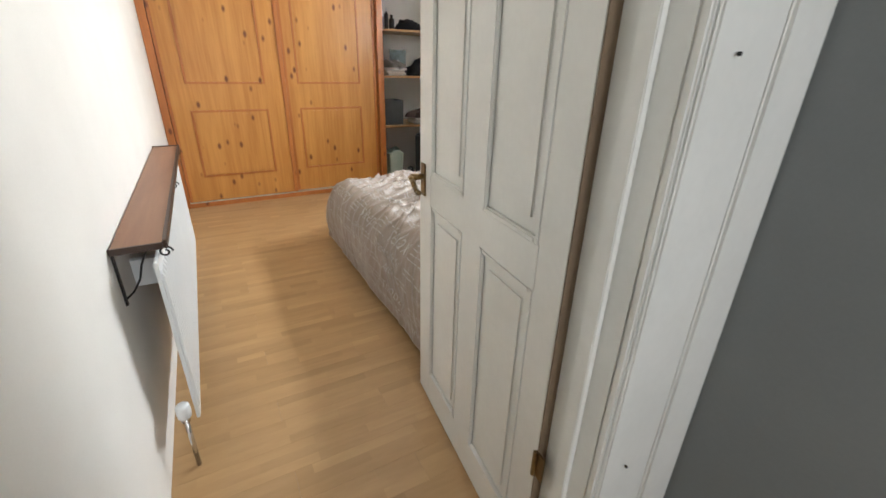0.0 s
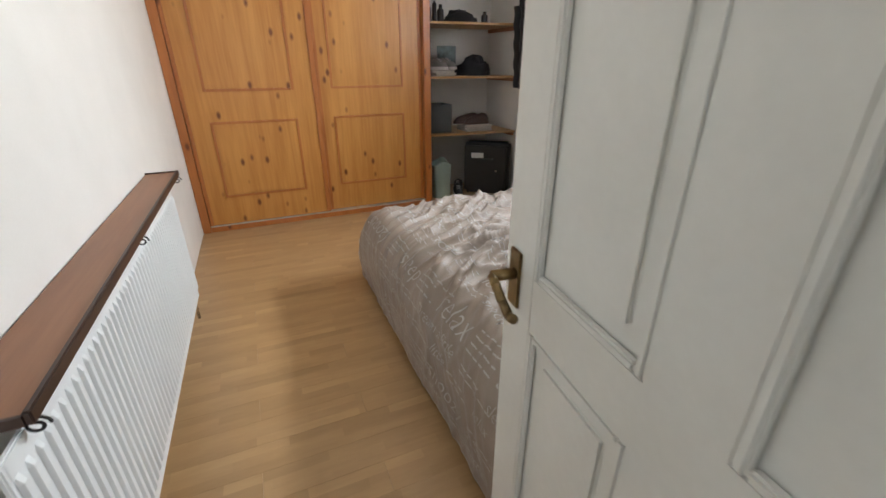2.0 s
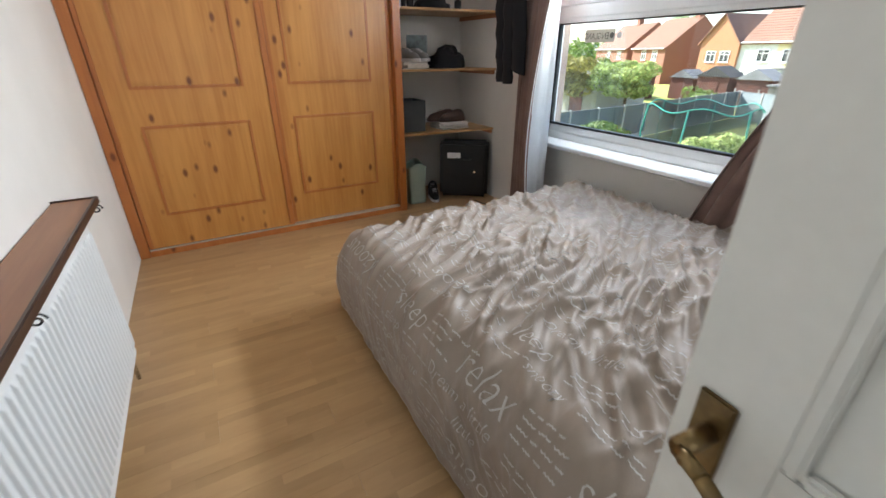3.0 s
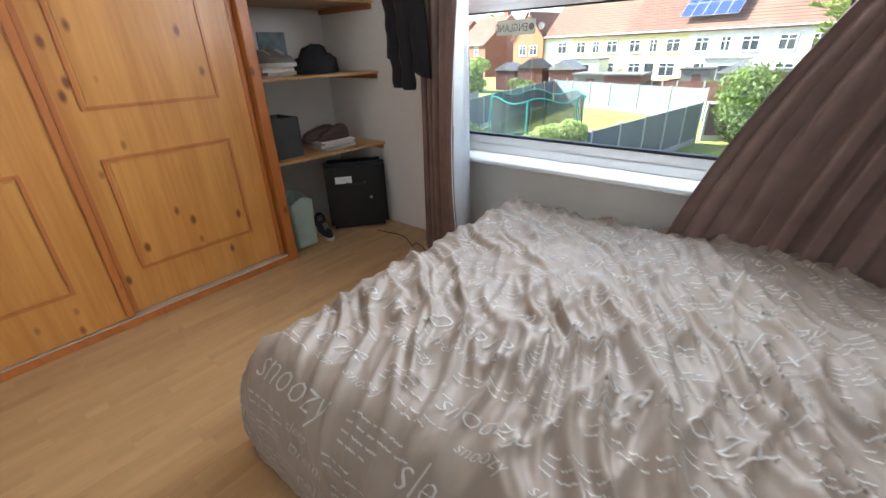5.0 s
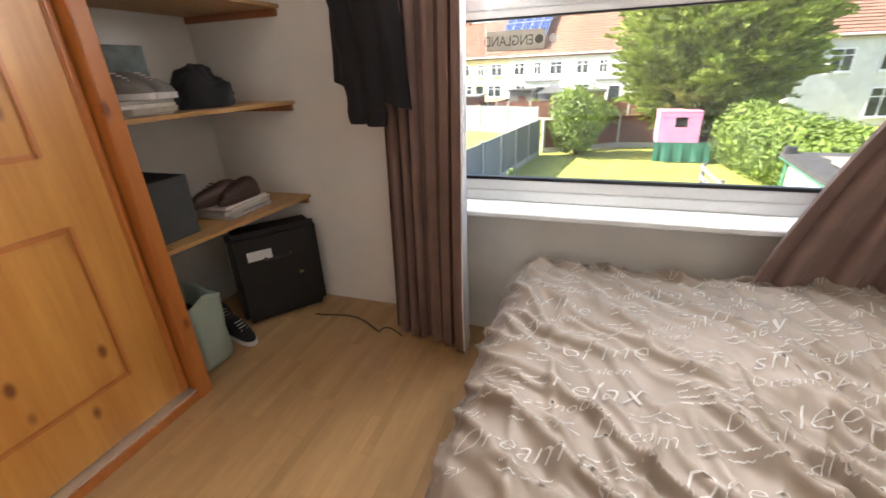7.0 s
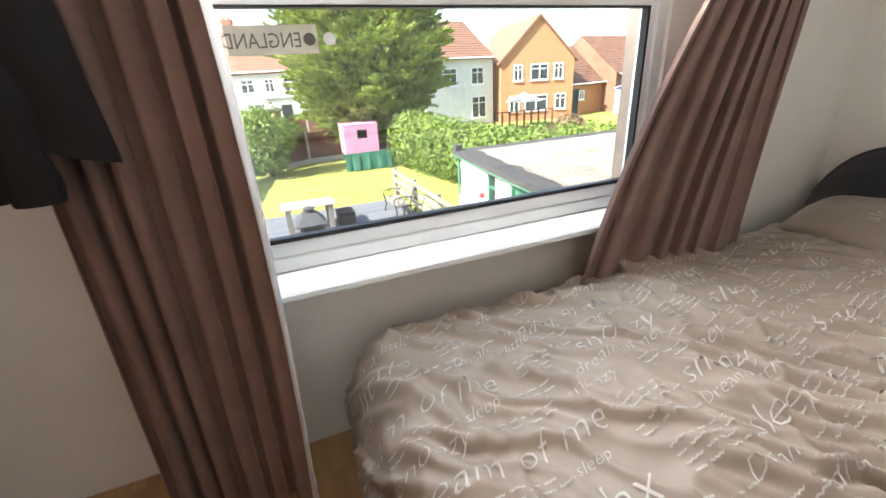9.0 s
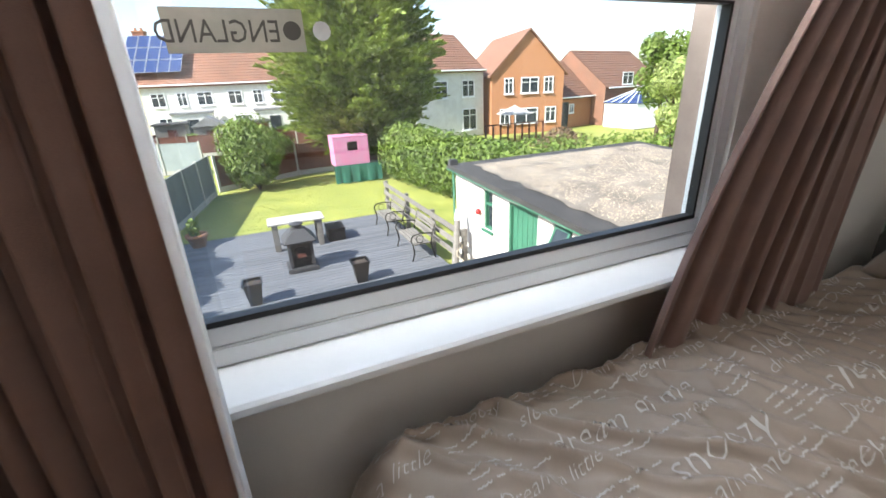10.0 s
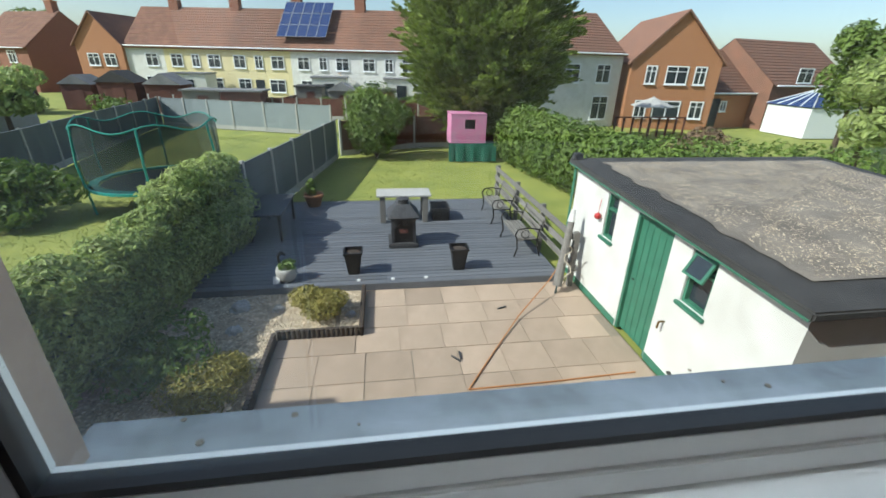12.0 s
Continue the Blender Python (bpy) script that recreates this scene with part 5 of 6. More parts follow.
for a in ((w2[0] + 0.04, -0.30, w2[0] + 0.08, 0), (w2[1] - 0.08, -0.30, w2[1] - 0.04, 0), (w2[0] + 0.08, -0.30, w2[1] - 0.08, -0.27), (w2[0] + 0.08, -0.03, w2[1] - 0.08, 0)):
    box(bm, a[0], -0.014, a[1], a[2], 0.014, a[3])
bmesh.ops.transform(bm, matrix=vent_at, verts=bm.verts)
part("vent_frame", bm, M["green"], vent)
part("roof_slab", B(SX0 - 0.12, SY0 - 0.1, SZ + 0.001, SX1 + 0.12, SY1 + 0.16, SZ + 0.10, bev=0.02), M["felt_edge"], shed, "dark felt roof edge")
bm = grid(lambda a, b: (SX0 + 0.35 + a * (SX1 - SX0 - 0.6), SY0 + 0.2 + b * (SY1 - SY0 - 0.5) - 0.12 * noise.noise((a * 9, 0, 2)) * (b > 0.98) + 0.08 * noise.noise((a * 14, b * 3, 2)), SZ + 0.104 + 0.012 * noise.noise((a * 12, b * 12, 0)) + 0.012), 60, 60)
part("roof_chippings", bm, M["felt"], shed, "stone-chipped felt roof surface")
vs, fs = [], []
for _ in range(14000):
    x, y, s = rg.uniform(SX0 + 0.4, SX1 - 0.3), rg.uniform(SY0 + 0.3, SY1 - 0.4), rg.uniform(0.005, 0.014)
    k = len(vs)
    vs += [(x + s * p[0], y + s * p[1], SZ + 0.118 + s * p[2] * 0.6) for p in octa]
    fs += [tuple(i + k for i in f) for f in of]
me = bpy.data.meshes.new("chippings")
me.from_pydata(vs, [], fs)
tagged(link("chippings", me, M["gravel"], shed), kind="stuff")
part("drip_edge", B(SX0 - 0.10, SY1 + 0.162, SZ + 0.0, SX1 + 0.1, SY1 + 0.172, SZ + 0.022), M["green"], shed)
part("garage_door", B(SX0 - 0.03, -4.6, G, SX0 - 0.002, -1.6, SZ - 0.3), M["green"], shed, "green garage door")
# the roof falls towards the house
for ob in shed.children:
    if ob.name.split(".")[0] in ("wall", "roof_slab", "roof_chippings", "chippings", "drip_edge"):
        for v in ob.data.vertices:
            if v.co.z + G > -0.5:
                v.co.z += 0.052 * (v.co.x + shed.location.x - 9.9) + 0.03
lampf = thing("flood_lamp", (10.0, -0.25, -0.45), "grey floodlight on a bracket at the outbuilding corner", "lamp")
part("bracket", rod(bmesh.new(), (9.97, -0.25, G), (9.97, -0.25, -0.30), 0.025, 8), M["green"], lampf)
part("lamp_head", B(9.90, -0.34, -0.32, 10.04, -0.16, -0.17, bev=0.02), M["cast"], lampf)
hk = thing("wall_tap", (6.75, -0.27, G + 0.75), "small outdoor wall tap", "tap")
part("pipe", tube(bmesh.new(), [(6.75, SY1, G + 0.8), (6.75, SY1 + 0.08, G + 0.8), (6.75, SY1 + 0.09, G + 0.7)], 0.015, 8), M["brass"], hk)
rb = thing("red_float", (8.80, -0.24, -1.05), "small red ball hanging at the outbuilding window", "float")
bm = bmesh.new()
bmesh.ops.create_uvsphere(bm, u_segments=14, v_segments=10, radius=0.06, matrix=Matrix.Translation((8.85, -0.24, -1.05)))
tube(bm, [(8.85, -0.24, -1.0), (8.87, -0.27, -0.75)], 0.006, 5)
part("ball", bm, mat("red_plastic", (0.5, 0.03, 0.03), None, 5, 0.4, 0.0), rb, "", True)


# ---- deck things ----
def bench(at, rz):
    ob = thing("garden_bench", (0, 0, 0), "slatted bench with black scrolled iron ends", "bench", "garden benches")
    for i in range(5):
        part("seat_slat", B(-0.6, -0.22 + i * 0.088, 0.40, 0.6, -0.145 + i * 0.088, 0.425, bev=0.005), M["old_wood"], ob)
    for i in range(4):
        z = 0.50 + i * 0.10
        part("back_slat", B(-0.6, 0.24 + i * 0.03, z, 0.6, 0.262 + i * 0.03, z + 0.075, bev=0.005), M["old_wood"], ob)
    for x in (-0.57, 0.57):
        bm = bmesh.new()
        tube(bm, [(x, -0.26, 0), (x, -0.20, 0.2), (x, -0.23, 0.40), (x, 0.22, 0.39), (x, 0.26, 0.6), (x, 0.36, 0.88)], 0.018, 8)
        tube(bm, [(x, 0.22, 0.39), (x, 0.26, 0.2), (x, 0.32, 0)], 0.018, 8)
        tube(bm, [(x, -0.23, 0.40), (x, -0.27, 0.52), (x, -0.22, 0.63), (x, 0.0, 0.66), (x, 0.27, 0.62)], 0.016, 8)
        tube(bm, [(x, -0.05 + 0.09 * math.cos(k * 0.5), 0.52 + 0.09 * math.sin(k * 0.5)) for k in range(13)], 0.010, 6)
        part("iron_end", bm, M["iron"], ob)
    ob.matrix_world = pose(*at, 0, 0, rz)


bench((10.95, 0.42, DKZ), 180)
bench((13.0, 0.42, DKZ), 180)

fp = thing("patio_stove", (11.35, 3.05, DKZ), "cast-iron patio fire stove with pitched lid", "stove")
c = (11.35, 3.05)
part("base", B(c[0] - 0.32, c[1] - 0.34, DKZ, c[0] + 0.32, c[1] + 0.34, DKZ + 0.1, bev=0.02), M["cast"], fp)
bm = bmesh.new()
for sx in (-1, 1):
    for sy in (-1, 1):
        box(bm, c[0] + sx * 0.22 - 0.03, c[1] + sy * 0.24 - 0.03, DKZ + 0.1, c[0] + sx * 0.22 + 0.03, c[1] + sy * 0.24 + 0.03, DKZ + 0.72)
part("corner_posts", bm, M["cast"], fp)
part("firebox", B(c[0] - 0.20, c[1] - 0.22, DKZ + 0.10, c[0] + 0.20, c[1] + 0.22, DKZ + 0.68, bev=0.01), M["black"], fp)
part("fire_door", rod(bmesh.new(), (c[0] - 0.20, c[1], DKZ + 0.42), (c[0] - 0.235, c[1], DKZ + 0.42), 0.15, 20), M["iron"], fp, "round fire door")
part("ember_tray", B(c[0] - 0.245, c[1] - 0.09, DKZ + 0.34, c[0] - 0.236, c[1] + 0.09, DKZ + 0.43), M["red_wood"], fp, "rusty grate opening")
part("lid", lathe(bmesh.new(), [(0.34, 0.70), (0.36, 0.73), (0.33, 0.77), (0.17, 0.95), (0.15, 0.97)], (c[0], c[1], DKZ), 24, 0.9), M["cast"], fp)
part("chimney", lathe(bmesh.new(), [(0.11, 0.97), (0.11, 1.05), (0.15, 1.06), (0.15, 1.08), (0.03, 1.12)], (c[0], c[1], DKZ), 16), M["cast"], fp)

tb = thing("outdoor_table", (13.0, 3.0, DKZ), "pale grey outdoor table behind the stove", "table")
part("tabletop", B(12.65, 2.25, DKZ + 0.70, 13.35, 3.65, DKZ + 0.745, bev=0.01), M["concrete"], tb)
for x in (12.75, 13.25):
    for y in (2.4, 3.5):
        part("leg", B(x - 0.07, y - 0.07, DKZ, x + 0.07, y + 0.07, DKZ + 0.70, bev=0.01), M["old_wood"], tb)
bxo = thing("storage_crate", (13.1, 2.0, DKZ), "low black storage crate on the deck", "box")
part("crate", B(12.75, 1.75, DKZ, 13.35, 2.2, DKZ + 0.32, bev=0.02), M["black"], bxo)
part("lid", B(12.73, 1.73, DKZ + 0.322, 13.37, 2.22, DKZ + 0.36, bev=0.012), M["black_rubber"], bxo)

bt = thing("black_side_table", (12.4, 6.15, DKZ), "low black table standing along the fence", "table")
part("tabletop", B(11.6, 5.75, DKZ + 0.62, 13.3, 6.55, DKZ + 0.66, bev=0.008), M["cast"], bt)
for x in (11.68, 13.22):
    for y in (5.83, 6.47):
        part("leg", B(x - 0.03, y - 0.03, DKZ, x + 0.03, y + 0.03, DKZ + 0.62), M["black"], bt)


def planter(x, y):
    ob = thing("square_planter", (x, y, DKZ), "tapered black square planter on the deck", "planter", "black planters")
    part("pot", lathe(bmesh.new(), [(0.11, 0), (0.17, 0.44), (0.19, 0.44), (0.19, 0.48), (0.16, 0.48), (0.15, 0.42)], (x, y, DKZ), 24, 0.85), M["black"], ob)
    part("soil", rod(bmesh.new(), (x, y, DKZ + 0.40), (x, y, DKZ + 0.43), 0.15, 12), M["log"], ob)


planter(9.95, 4.10)
planter(9.95, 2.0)
pt = thing("terracotta_pot", (14.3, 5.45, DKZ), "terracotta pot with a small plant on the deck", "plant pot")
part("pot", lathe(bmesh.new(), [(0.17, 0), (0.25, 0.28), (0.28, 0.28), (0.28, 0.36), (0.24, 0.36), (0.23, 0.3)], (14.3, 5.45, DKZ), 24), M["terracotta"], pt, "", True)
foliage("plant", [leaves((14.3, 5.5, DKZ + 0.50), 120, 0.08, random.Random(4), (0.14, 0.14, 0.28))], M["leaf"], pt)
pt = thing("deck_pot", (9.75, 5.35, DKZ), "pale round pot with black watering ornament", "plant pot")
part("pot", lathe(bmesh.new(), [(0.12, 0), (0.18, 0.08), (0.19, 0.2), (0.17, 0.27), (0.14, 0.26)], (9.75, 5.35, DKZ), 24), M["concrete"], pt, "", True)
part("ornament", tube(bmesh.new(), [(9.75, 5.42, DKZ + 0.2), (9.75, 5.46, DKZ + 0.48), (9.75, 5.40, DKZ + 0.58), (9.75, 5.32, DKZ + 0.52)], 0.03, 8), M["black"], pt)
foliage("plant", [leaves((9.75, 5.32, DKZ + 0.3), 110, 0.07, random.Random(6), (0.16, 0.16, 0.1))], M["leaf"], pt)
sl = thing("solar_lamp", (9.62, 5.5, DKZ), "small white solar panel lamp on the deck edge", "lamp")
sb = B(-0.07, -0.06, 0, 0.07, 0.06, 0.02, bev=0.004)
moved("panel", sb, M["label"], sl, pose(9.60, 5.5, DKZ + 0.07, 0, -50, 0))
part("foot", rod(bmesh.new(), (9.62, 5.5, DKZ), (9.62, 5.5, DKZ + 0.07), 0.012, 8), M["black"], sl)
pp = thing("folded_parasol", (9.2, 0.18, G), "folded grey parasol and ropes leaning on the fence", "parasol")
part("canopy", rod(bmesh.new(), (9.0, 0.25, G + 0.15), (9.35, -0.02, G + 1.35), 0.09, 10, 0.06), M["old_wood"], pp)
part("pole", rod(bmesh.new(), (8.97, 0.27, G), (9.0, 0.25, G + 0.2), 0.02, 8), M["tube"], pp)
part("finial", rod(bmesh.new(), (9.34, -0.01, G + 1.33), (9.36, -0.03, G + 1.55), 0.07, 10, 0.04), M["label"], pp)
part("rope", tube(bmesh.new(), [(9.0 + 0.1 * math.sin(k), 0.10 + 0.06 * math.cos(k * 1.7), G + 0.02 + 0.09 * k) for k in range(12)], 0.014, 6), M["rope"], pp)
cl = thing("washing_line", (8.0, 1.5, G), "slack orange washing line across the patio", "washing line")
cord = [(9.25, 0.12, G + 0.5), (9.0, 0.42, G + 0.28), (8.2, 1.25, G + 0.06), (7.4, 1.86, G + 0.02), (6.6, 2.44, G + 0.02), (6.62, 1.2, G + 0.02), (6.67, 0.0, G + 0.02)]
part("cord", tube(bmesh.new(), cord, 0.011, 6), M["orange_cord"], cl)
for i, (x, y) in enumerate(((7.25, 2.5), (8.55, 1.45), (7.32, 2.43))):
    pg = thing("clothes_peg", (x, y, G), "dark plastic peg lying on the patio", "peg", "clothes pegs")
    moved("peg", B(-0.09, -0.015, 0, 0.09, 0.015, 0.02, bev=0.004), M["cast"], pg, pose(x, y, G + 0.008, 0, 0, 40 + 70 * i))
for x, y, s in ((8.9, 5.35, 0.12), (8.3, 5.9, 0.14), (8.6, 4.1, 0.11), (9.0, 6.0, 0.2)):
    bo = thing("pale_boulder", (x, y, G), "rounded pale rock lying in the gravel", "rock", "garden rocks")
    part("rock", lump(x, y, G, s, s * 0.8, s * 0.7, x), M["concrete"], bo, "", True)

# playhouse
plh = thing("playhouse", (20.9, -0.35, G), "pink painted playhouse with green tarpaulin below", "playhouse")
bm = bmesh.new()
for a in ((20.75, -1.1, G + 0.75, 20.8, -0.62, G + 2.0), (20.75, -0.15, G + 0.75, 20.8, 0.45, G + 2.0), (20.75, -0.62, G + 0.75, 20.8, -0.15, G + 1.4), (20.75, -0.62, G + 1.8, 20.8, -0.15, G + 2.0), (20.8, -1.1, G + 0.75, 21.9, -1.05, G + 2.0), (20.8, 0.40, G + 0.75, 21.9, 0.45, G + 2.0)):
    box(bm, *a)
part("wall", bm, M["pink"], plh)
part("window", B(20.86, -0.62, G + 1.4, 20.88, -0.15, G + 1.8), M["black"], plh)
bm = grid(lambda a, b: (20.7 + 0.035 * math.sin(a * 23 + 3 * noise.noise((a * 6, 0, 1))) * (1 - b) - 0.1 * (1 - b), -1.6 + a * 2.15, G + 0.02 + b * 0.78), 60, 8)
soft(part("tarpaulin", bm, M["tarp"], plh, "green tarpaulin skirt"), 0.01)
bm = bmesh.new()
box(bm, 20.74, -1.12, G + 2.002, 22.0, 0.47, G + 2.04)
part("roof", bm, M["pink"], plh)

# trampoline
tr = thing("trampoline", (15.0, 9.6, G), "round trampoline with dark net and teal pad", "trampoline")
cx, cy, R = 15.6, 10.0, 1.75
circ = [(math.cos(2 * math.pi * i / 40), math.sin(2 * math.pi * i / 40)) for i in range(40)]
bm = bmesh.new()
ri = [[bm.verts.new((cx + r * a, cy + r * b, G + z)) for a, b in circ] for r, z in ((R, 0.62), (R, 0.68), (R - 0.28, 0.70), (R - 0.28, 0.64))]
for u, v in zip(ri, ri[1:] + ri[:1]):
    for i in range(40):
        bm.faces.new((u[i], u[(i + 1) % 40], v[(i + 1) % 40], v[i]))
part("pad", bm, M["teal"], tr, "teal safety pad")
part("mat", rod(bmesh.new(), (cx, cy, G + 0.62), (cx, cy, G + 0.64), R - 0.3, 40), M["black"], tr)
for i in range(6):
    a = i * math.pi / 3 + 0.3
    x, y = cx + R * math.cos(a), cy + R * math.sin(a)
    bm = tube(bmesh.new(), [(x, y, G), (x + 0.1 * math.cos(a), y + 0.1 * math.sin(a), G + 1.4), (x, y, G + 2.35)], 0.03, 8)
    part("net_pole", bm, M["teal"], tr)
netm = bpy.data.materials.new("see_through_net")
netm.use_nodes = True
nn, nl = netm.node_tree.nodes, netm.node_tree.links.new
t_, m_ = nn.new("ShaderNodeBsdfTransparent"), nn.new("ShaderNodeMixShader")
nn["Principled BSDF"].inputs["Base Color"].default_value = (0.02, 0.035, 0.03, 1)
nn["Principled BSDF"].inputs["Roughness"].default_value = 0.9
m_.inputs[0].default_value = 0.55
nl(t_.outputs[0], m_.inputs[1]), nl(nn["Principled BSDF"].outputs[0], m_.inputs[2]), nl(m_.outputs[0], nn["Material Output"].inputs["Surface"])
bm = grid(lambda a, b: (cx + R * 0.98 * math.cos(a * 6.2832), cy + R * 0.98 * math.sin(a * 6.2832), G + 0.7 + b * (1.6 - 0.1 * math.cos(a * 37.7))), 72, 6)
part("net", bm, netm, tr, "dark see-through safety net")
part("top_ring", tube(bmesh.new(), [(cx + R * math.cos(a * 0.1309), cy + R * math.sin(a * 0.1309), G + 2.3 - 0.1 * math.cos(a * 0.785)) for a in range(49)], 0.02, 6), M["teal"], tr)


# ---- houses ----
def house(at, rz, w, d, h, pitch, wall, wins, label, chimneys=(), gable_front=False, group="terraced houses", doors=()):
    """A house with its rear face along local y at local x = 0; wins: (y, z, w, h)."""
    ob = thing("house", (0, 0, 0), label, "house", group)
    face = []
    if gable_front:
        rz_ = h + math.tan(radians(pitch)) * w / 2
        bm = bmesh.new()
        a = [bm.verts.new(p) for p in ((0, 0, -0.3), (0, w, -0.3), (0, w, h), (0, w / 2, rz_), (0, 0, h))]
        f = bm.faces.new(a)
        geo = bmesh.ops.extrude_face_region(bm, geom=[f])
        bmesh.ops.translate(bm, vec=(d, 0, 0), verts=[g for g in geo["geom"] if isinstance(g, bmesh.types.BMVert)])
        bmesh.ops.recalc_face_normals(bm, faces=bm.faces)
        part("wall", bm, M[wall], ob)
        for sgn, y0 in ((1, 0), (-1, w)):
            bm = bmesh.new()
            o = 0.25
            q = [(-0.25, y0 - sgn * o, h - o * math.tan(radians(pitch))), (d, y0 - sgn * o, h - o * math.tan(radians(pitch))), (d, w / 2, rz_), (-0.25, w / 2, rz_)]
            lo, hi = [bm.verts.new((x, y, z + 0.01)) for x, y, z in q], [bm.verts.new((x, y, z + 0.16)) for x, y, z in q]
            bm.faces.new(lo[::-1]), bm.faces.new(hi)
            for i in range(4):
                bm.faces.new((lo[i], lo[(i + 1) % 4], hi[(i + 1) % 4], hi[i]))
            part("roof", bm, M["tile"], ob)
    else:
        rz_ = h + math.tan(radians(pitch)) * d / 2
        bm = bmesh.new()
        a = [bm.verts.new(p) for p in ((0, 0, -0.3), (d, 0, -0.3), (d, 0, h), (d / 2, 0, rz_), (0, 0, h))]
        f = bm.faces.new(a)
        geo = bmesh.ops.extrude_face_region(bm, geom=[f])
        bmesh.ops.translate(bm, vec=(0, w, 0), verts=[g for g in geo["geom"] if isinstance(g, bmesh.types.BMVert)])
        bmesh.ops.recalc_face_normals(bm, faces=bm.faces)
        part("wall", bm, M[wall], ob)
        rows_ = 16
        bm = bmesh.new()
        tn = math.tan(radians(pitch))
        for sgn in (0, 1):
            for k in range(rows_):
                x0, x1 = -0.35 + (d / 2 + 0.35) * k / rows_, -0.35 + (d / 2 + 0.35) * (k + 1) / rows_
                z0, z1 = h + x0 * tn + 0.10, h + x1 * tn + 0.03
                if sgn:
                    x0, x1 = d - x0, d - x1
                q = [(x0, 0, z0), (x1, 0, z1 + 0.02), (x1, w, z1 + 0.02), (x0, w, z0), (x0, 0, z0 - 0.09), (x0, w, z0 - 0.09)]
                v = [bm.verts.new(p) for p in q]
                bm.faces.new((v[0], v[1], v[2], v[3])), bm.faces.new((v[4], v[0], v[3], v[5]))
        part("roof", bm, M["tile"], ob)
        part("gutter", rod(bmesh.new(), (-0.40, 0, h - 0.12), (-0.40, w, h - 0.12), 0.06, 8), M["upvc"], ob)
    for y, z, ww, hh in wins:
        wn_ = part("window", B(-0.03, y, z, 0.02, y + ww, z + hh), M["dark_glass"], ob)
        bm = bmesh.new()
        for a in ((y - 0.03, z - 0.03, y + 0.05, z + hh + 0.03), (y + ww - 0.05, z - 0.03, y + ww + 0.03, z + hh + 0.03), (y + 0.05, z - 0.03, y + ww - 0.05, z + 0.05), (y + 0.05, z + hh - 0.05, y + ww - 0.05, z + hh + 0.03), (y + ww * 0.5 - 0.03, z + 0.05, y + ww * 0.5 + 0.03, z + hh - 0.05), (y + 0.05, z + hh * 0.68, y + ww - 0.05, z + hh * 0.68 + 0.05)):
            box(bm, -0.07, a[0], a[1], -0.031, a[2], a[3])
        part("frame", bm, M["upvc"], wn_)
        part("sill", B(-0.14, y - 0.06, z - 0.09, -0.001, y + ww + 0.06, z - 0.032), M["upvc"], wn_)
    for y, z, ww, hh in doors:
        part("door", B(-0.05, y, z, -0.002, y + ww, z + hh), M["dark_glass"], ob)
    for x, y in chimneys:
        ch = part("chimney", B(x - 0.35, y - 0.5, rz_ - 0.9, x + 0.35, y + 0.5, rz_ + 0.95), M["brick_own"], ob)
        bm = box(bmesh.new(), x - 0.4, y - 0.55, rz_ + 0.952, x + 0.4, y + 0.55, rz_ + 1.07)
        for k in (-0.25, 0.25):
            rod(bm, (x, y + k, rz_ + 1.07), (x, y + k, rz_ + 1.35), 0.11, 8)
        part("pots", bm, M["terracotta"], ch)
    ob.matrix_world = pose(at[0], at[1], at[2], 0, 0, rz)
    return ob


TW = 6.6
base = Vector((45.0, -7.2, G))
cols_ = ["render_white", "render_white", "render_white", "cream", "cream", "render_white"]
for i, cname in enumerate(cols_):
    wy = ((0.7, 3.1, 1.3, 1.15), (2.9, 3.1, 0.8, 1.15), (4.7, 3.1, 1.2, 1.15), (0.8, 0.9, 1.6, 1.2), (4.4, 0.9, 1.3, 1.2))
    tone = {"render_white": "white rendered", "cream": "cream rendered", "brick": "brick"}[cname]
    house((45.0 + i * 1.48, base.y + i * TW * 0.974, G), -13, (TW if i < 5 else 4.1) + 0.02, 7.6, 5.05, 44, cname, wy if i < 5 else (wy[0], wy[3]), tone + " terraced house with brown tiled roof", ((3.8, 0.3),), doors=((3.0, 0.0, 0.9, 2.05),))
    if i in (1, 2, 4):
        ex = thing("rear_extension", (42.6, base.y + i * TW + 1.5, G), "flat-roofed white rear extension", "extension", "rear extensions")
        part("wall", B(42.0 + i * 1.4, base.y + i * TW + 0.5, G, 44.9 + i * 1.4, base.y + i * TW + 3.6, G + 2.5), M["render_white"], ex)
        part("roof", B(41.9 + i * 1.4, base.y + i * TW + 0.4, G + 2.5, 45.0 + i * 1.4, base.y + i * TW + 3.7, G + 2.66), M["grey_roof"], ex)
        part("door", B(41.96 + i * 1.4, base.y + i * TW + 1.6, G, 41.998 + i * 1.4, base.y + i * TW + 2.5, G + 2.05), M["dark_glass"], ex)
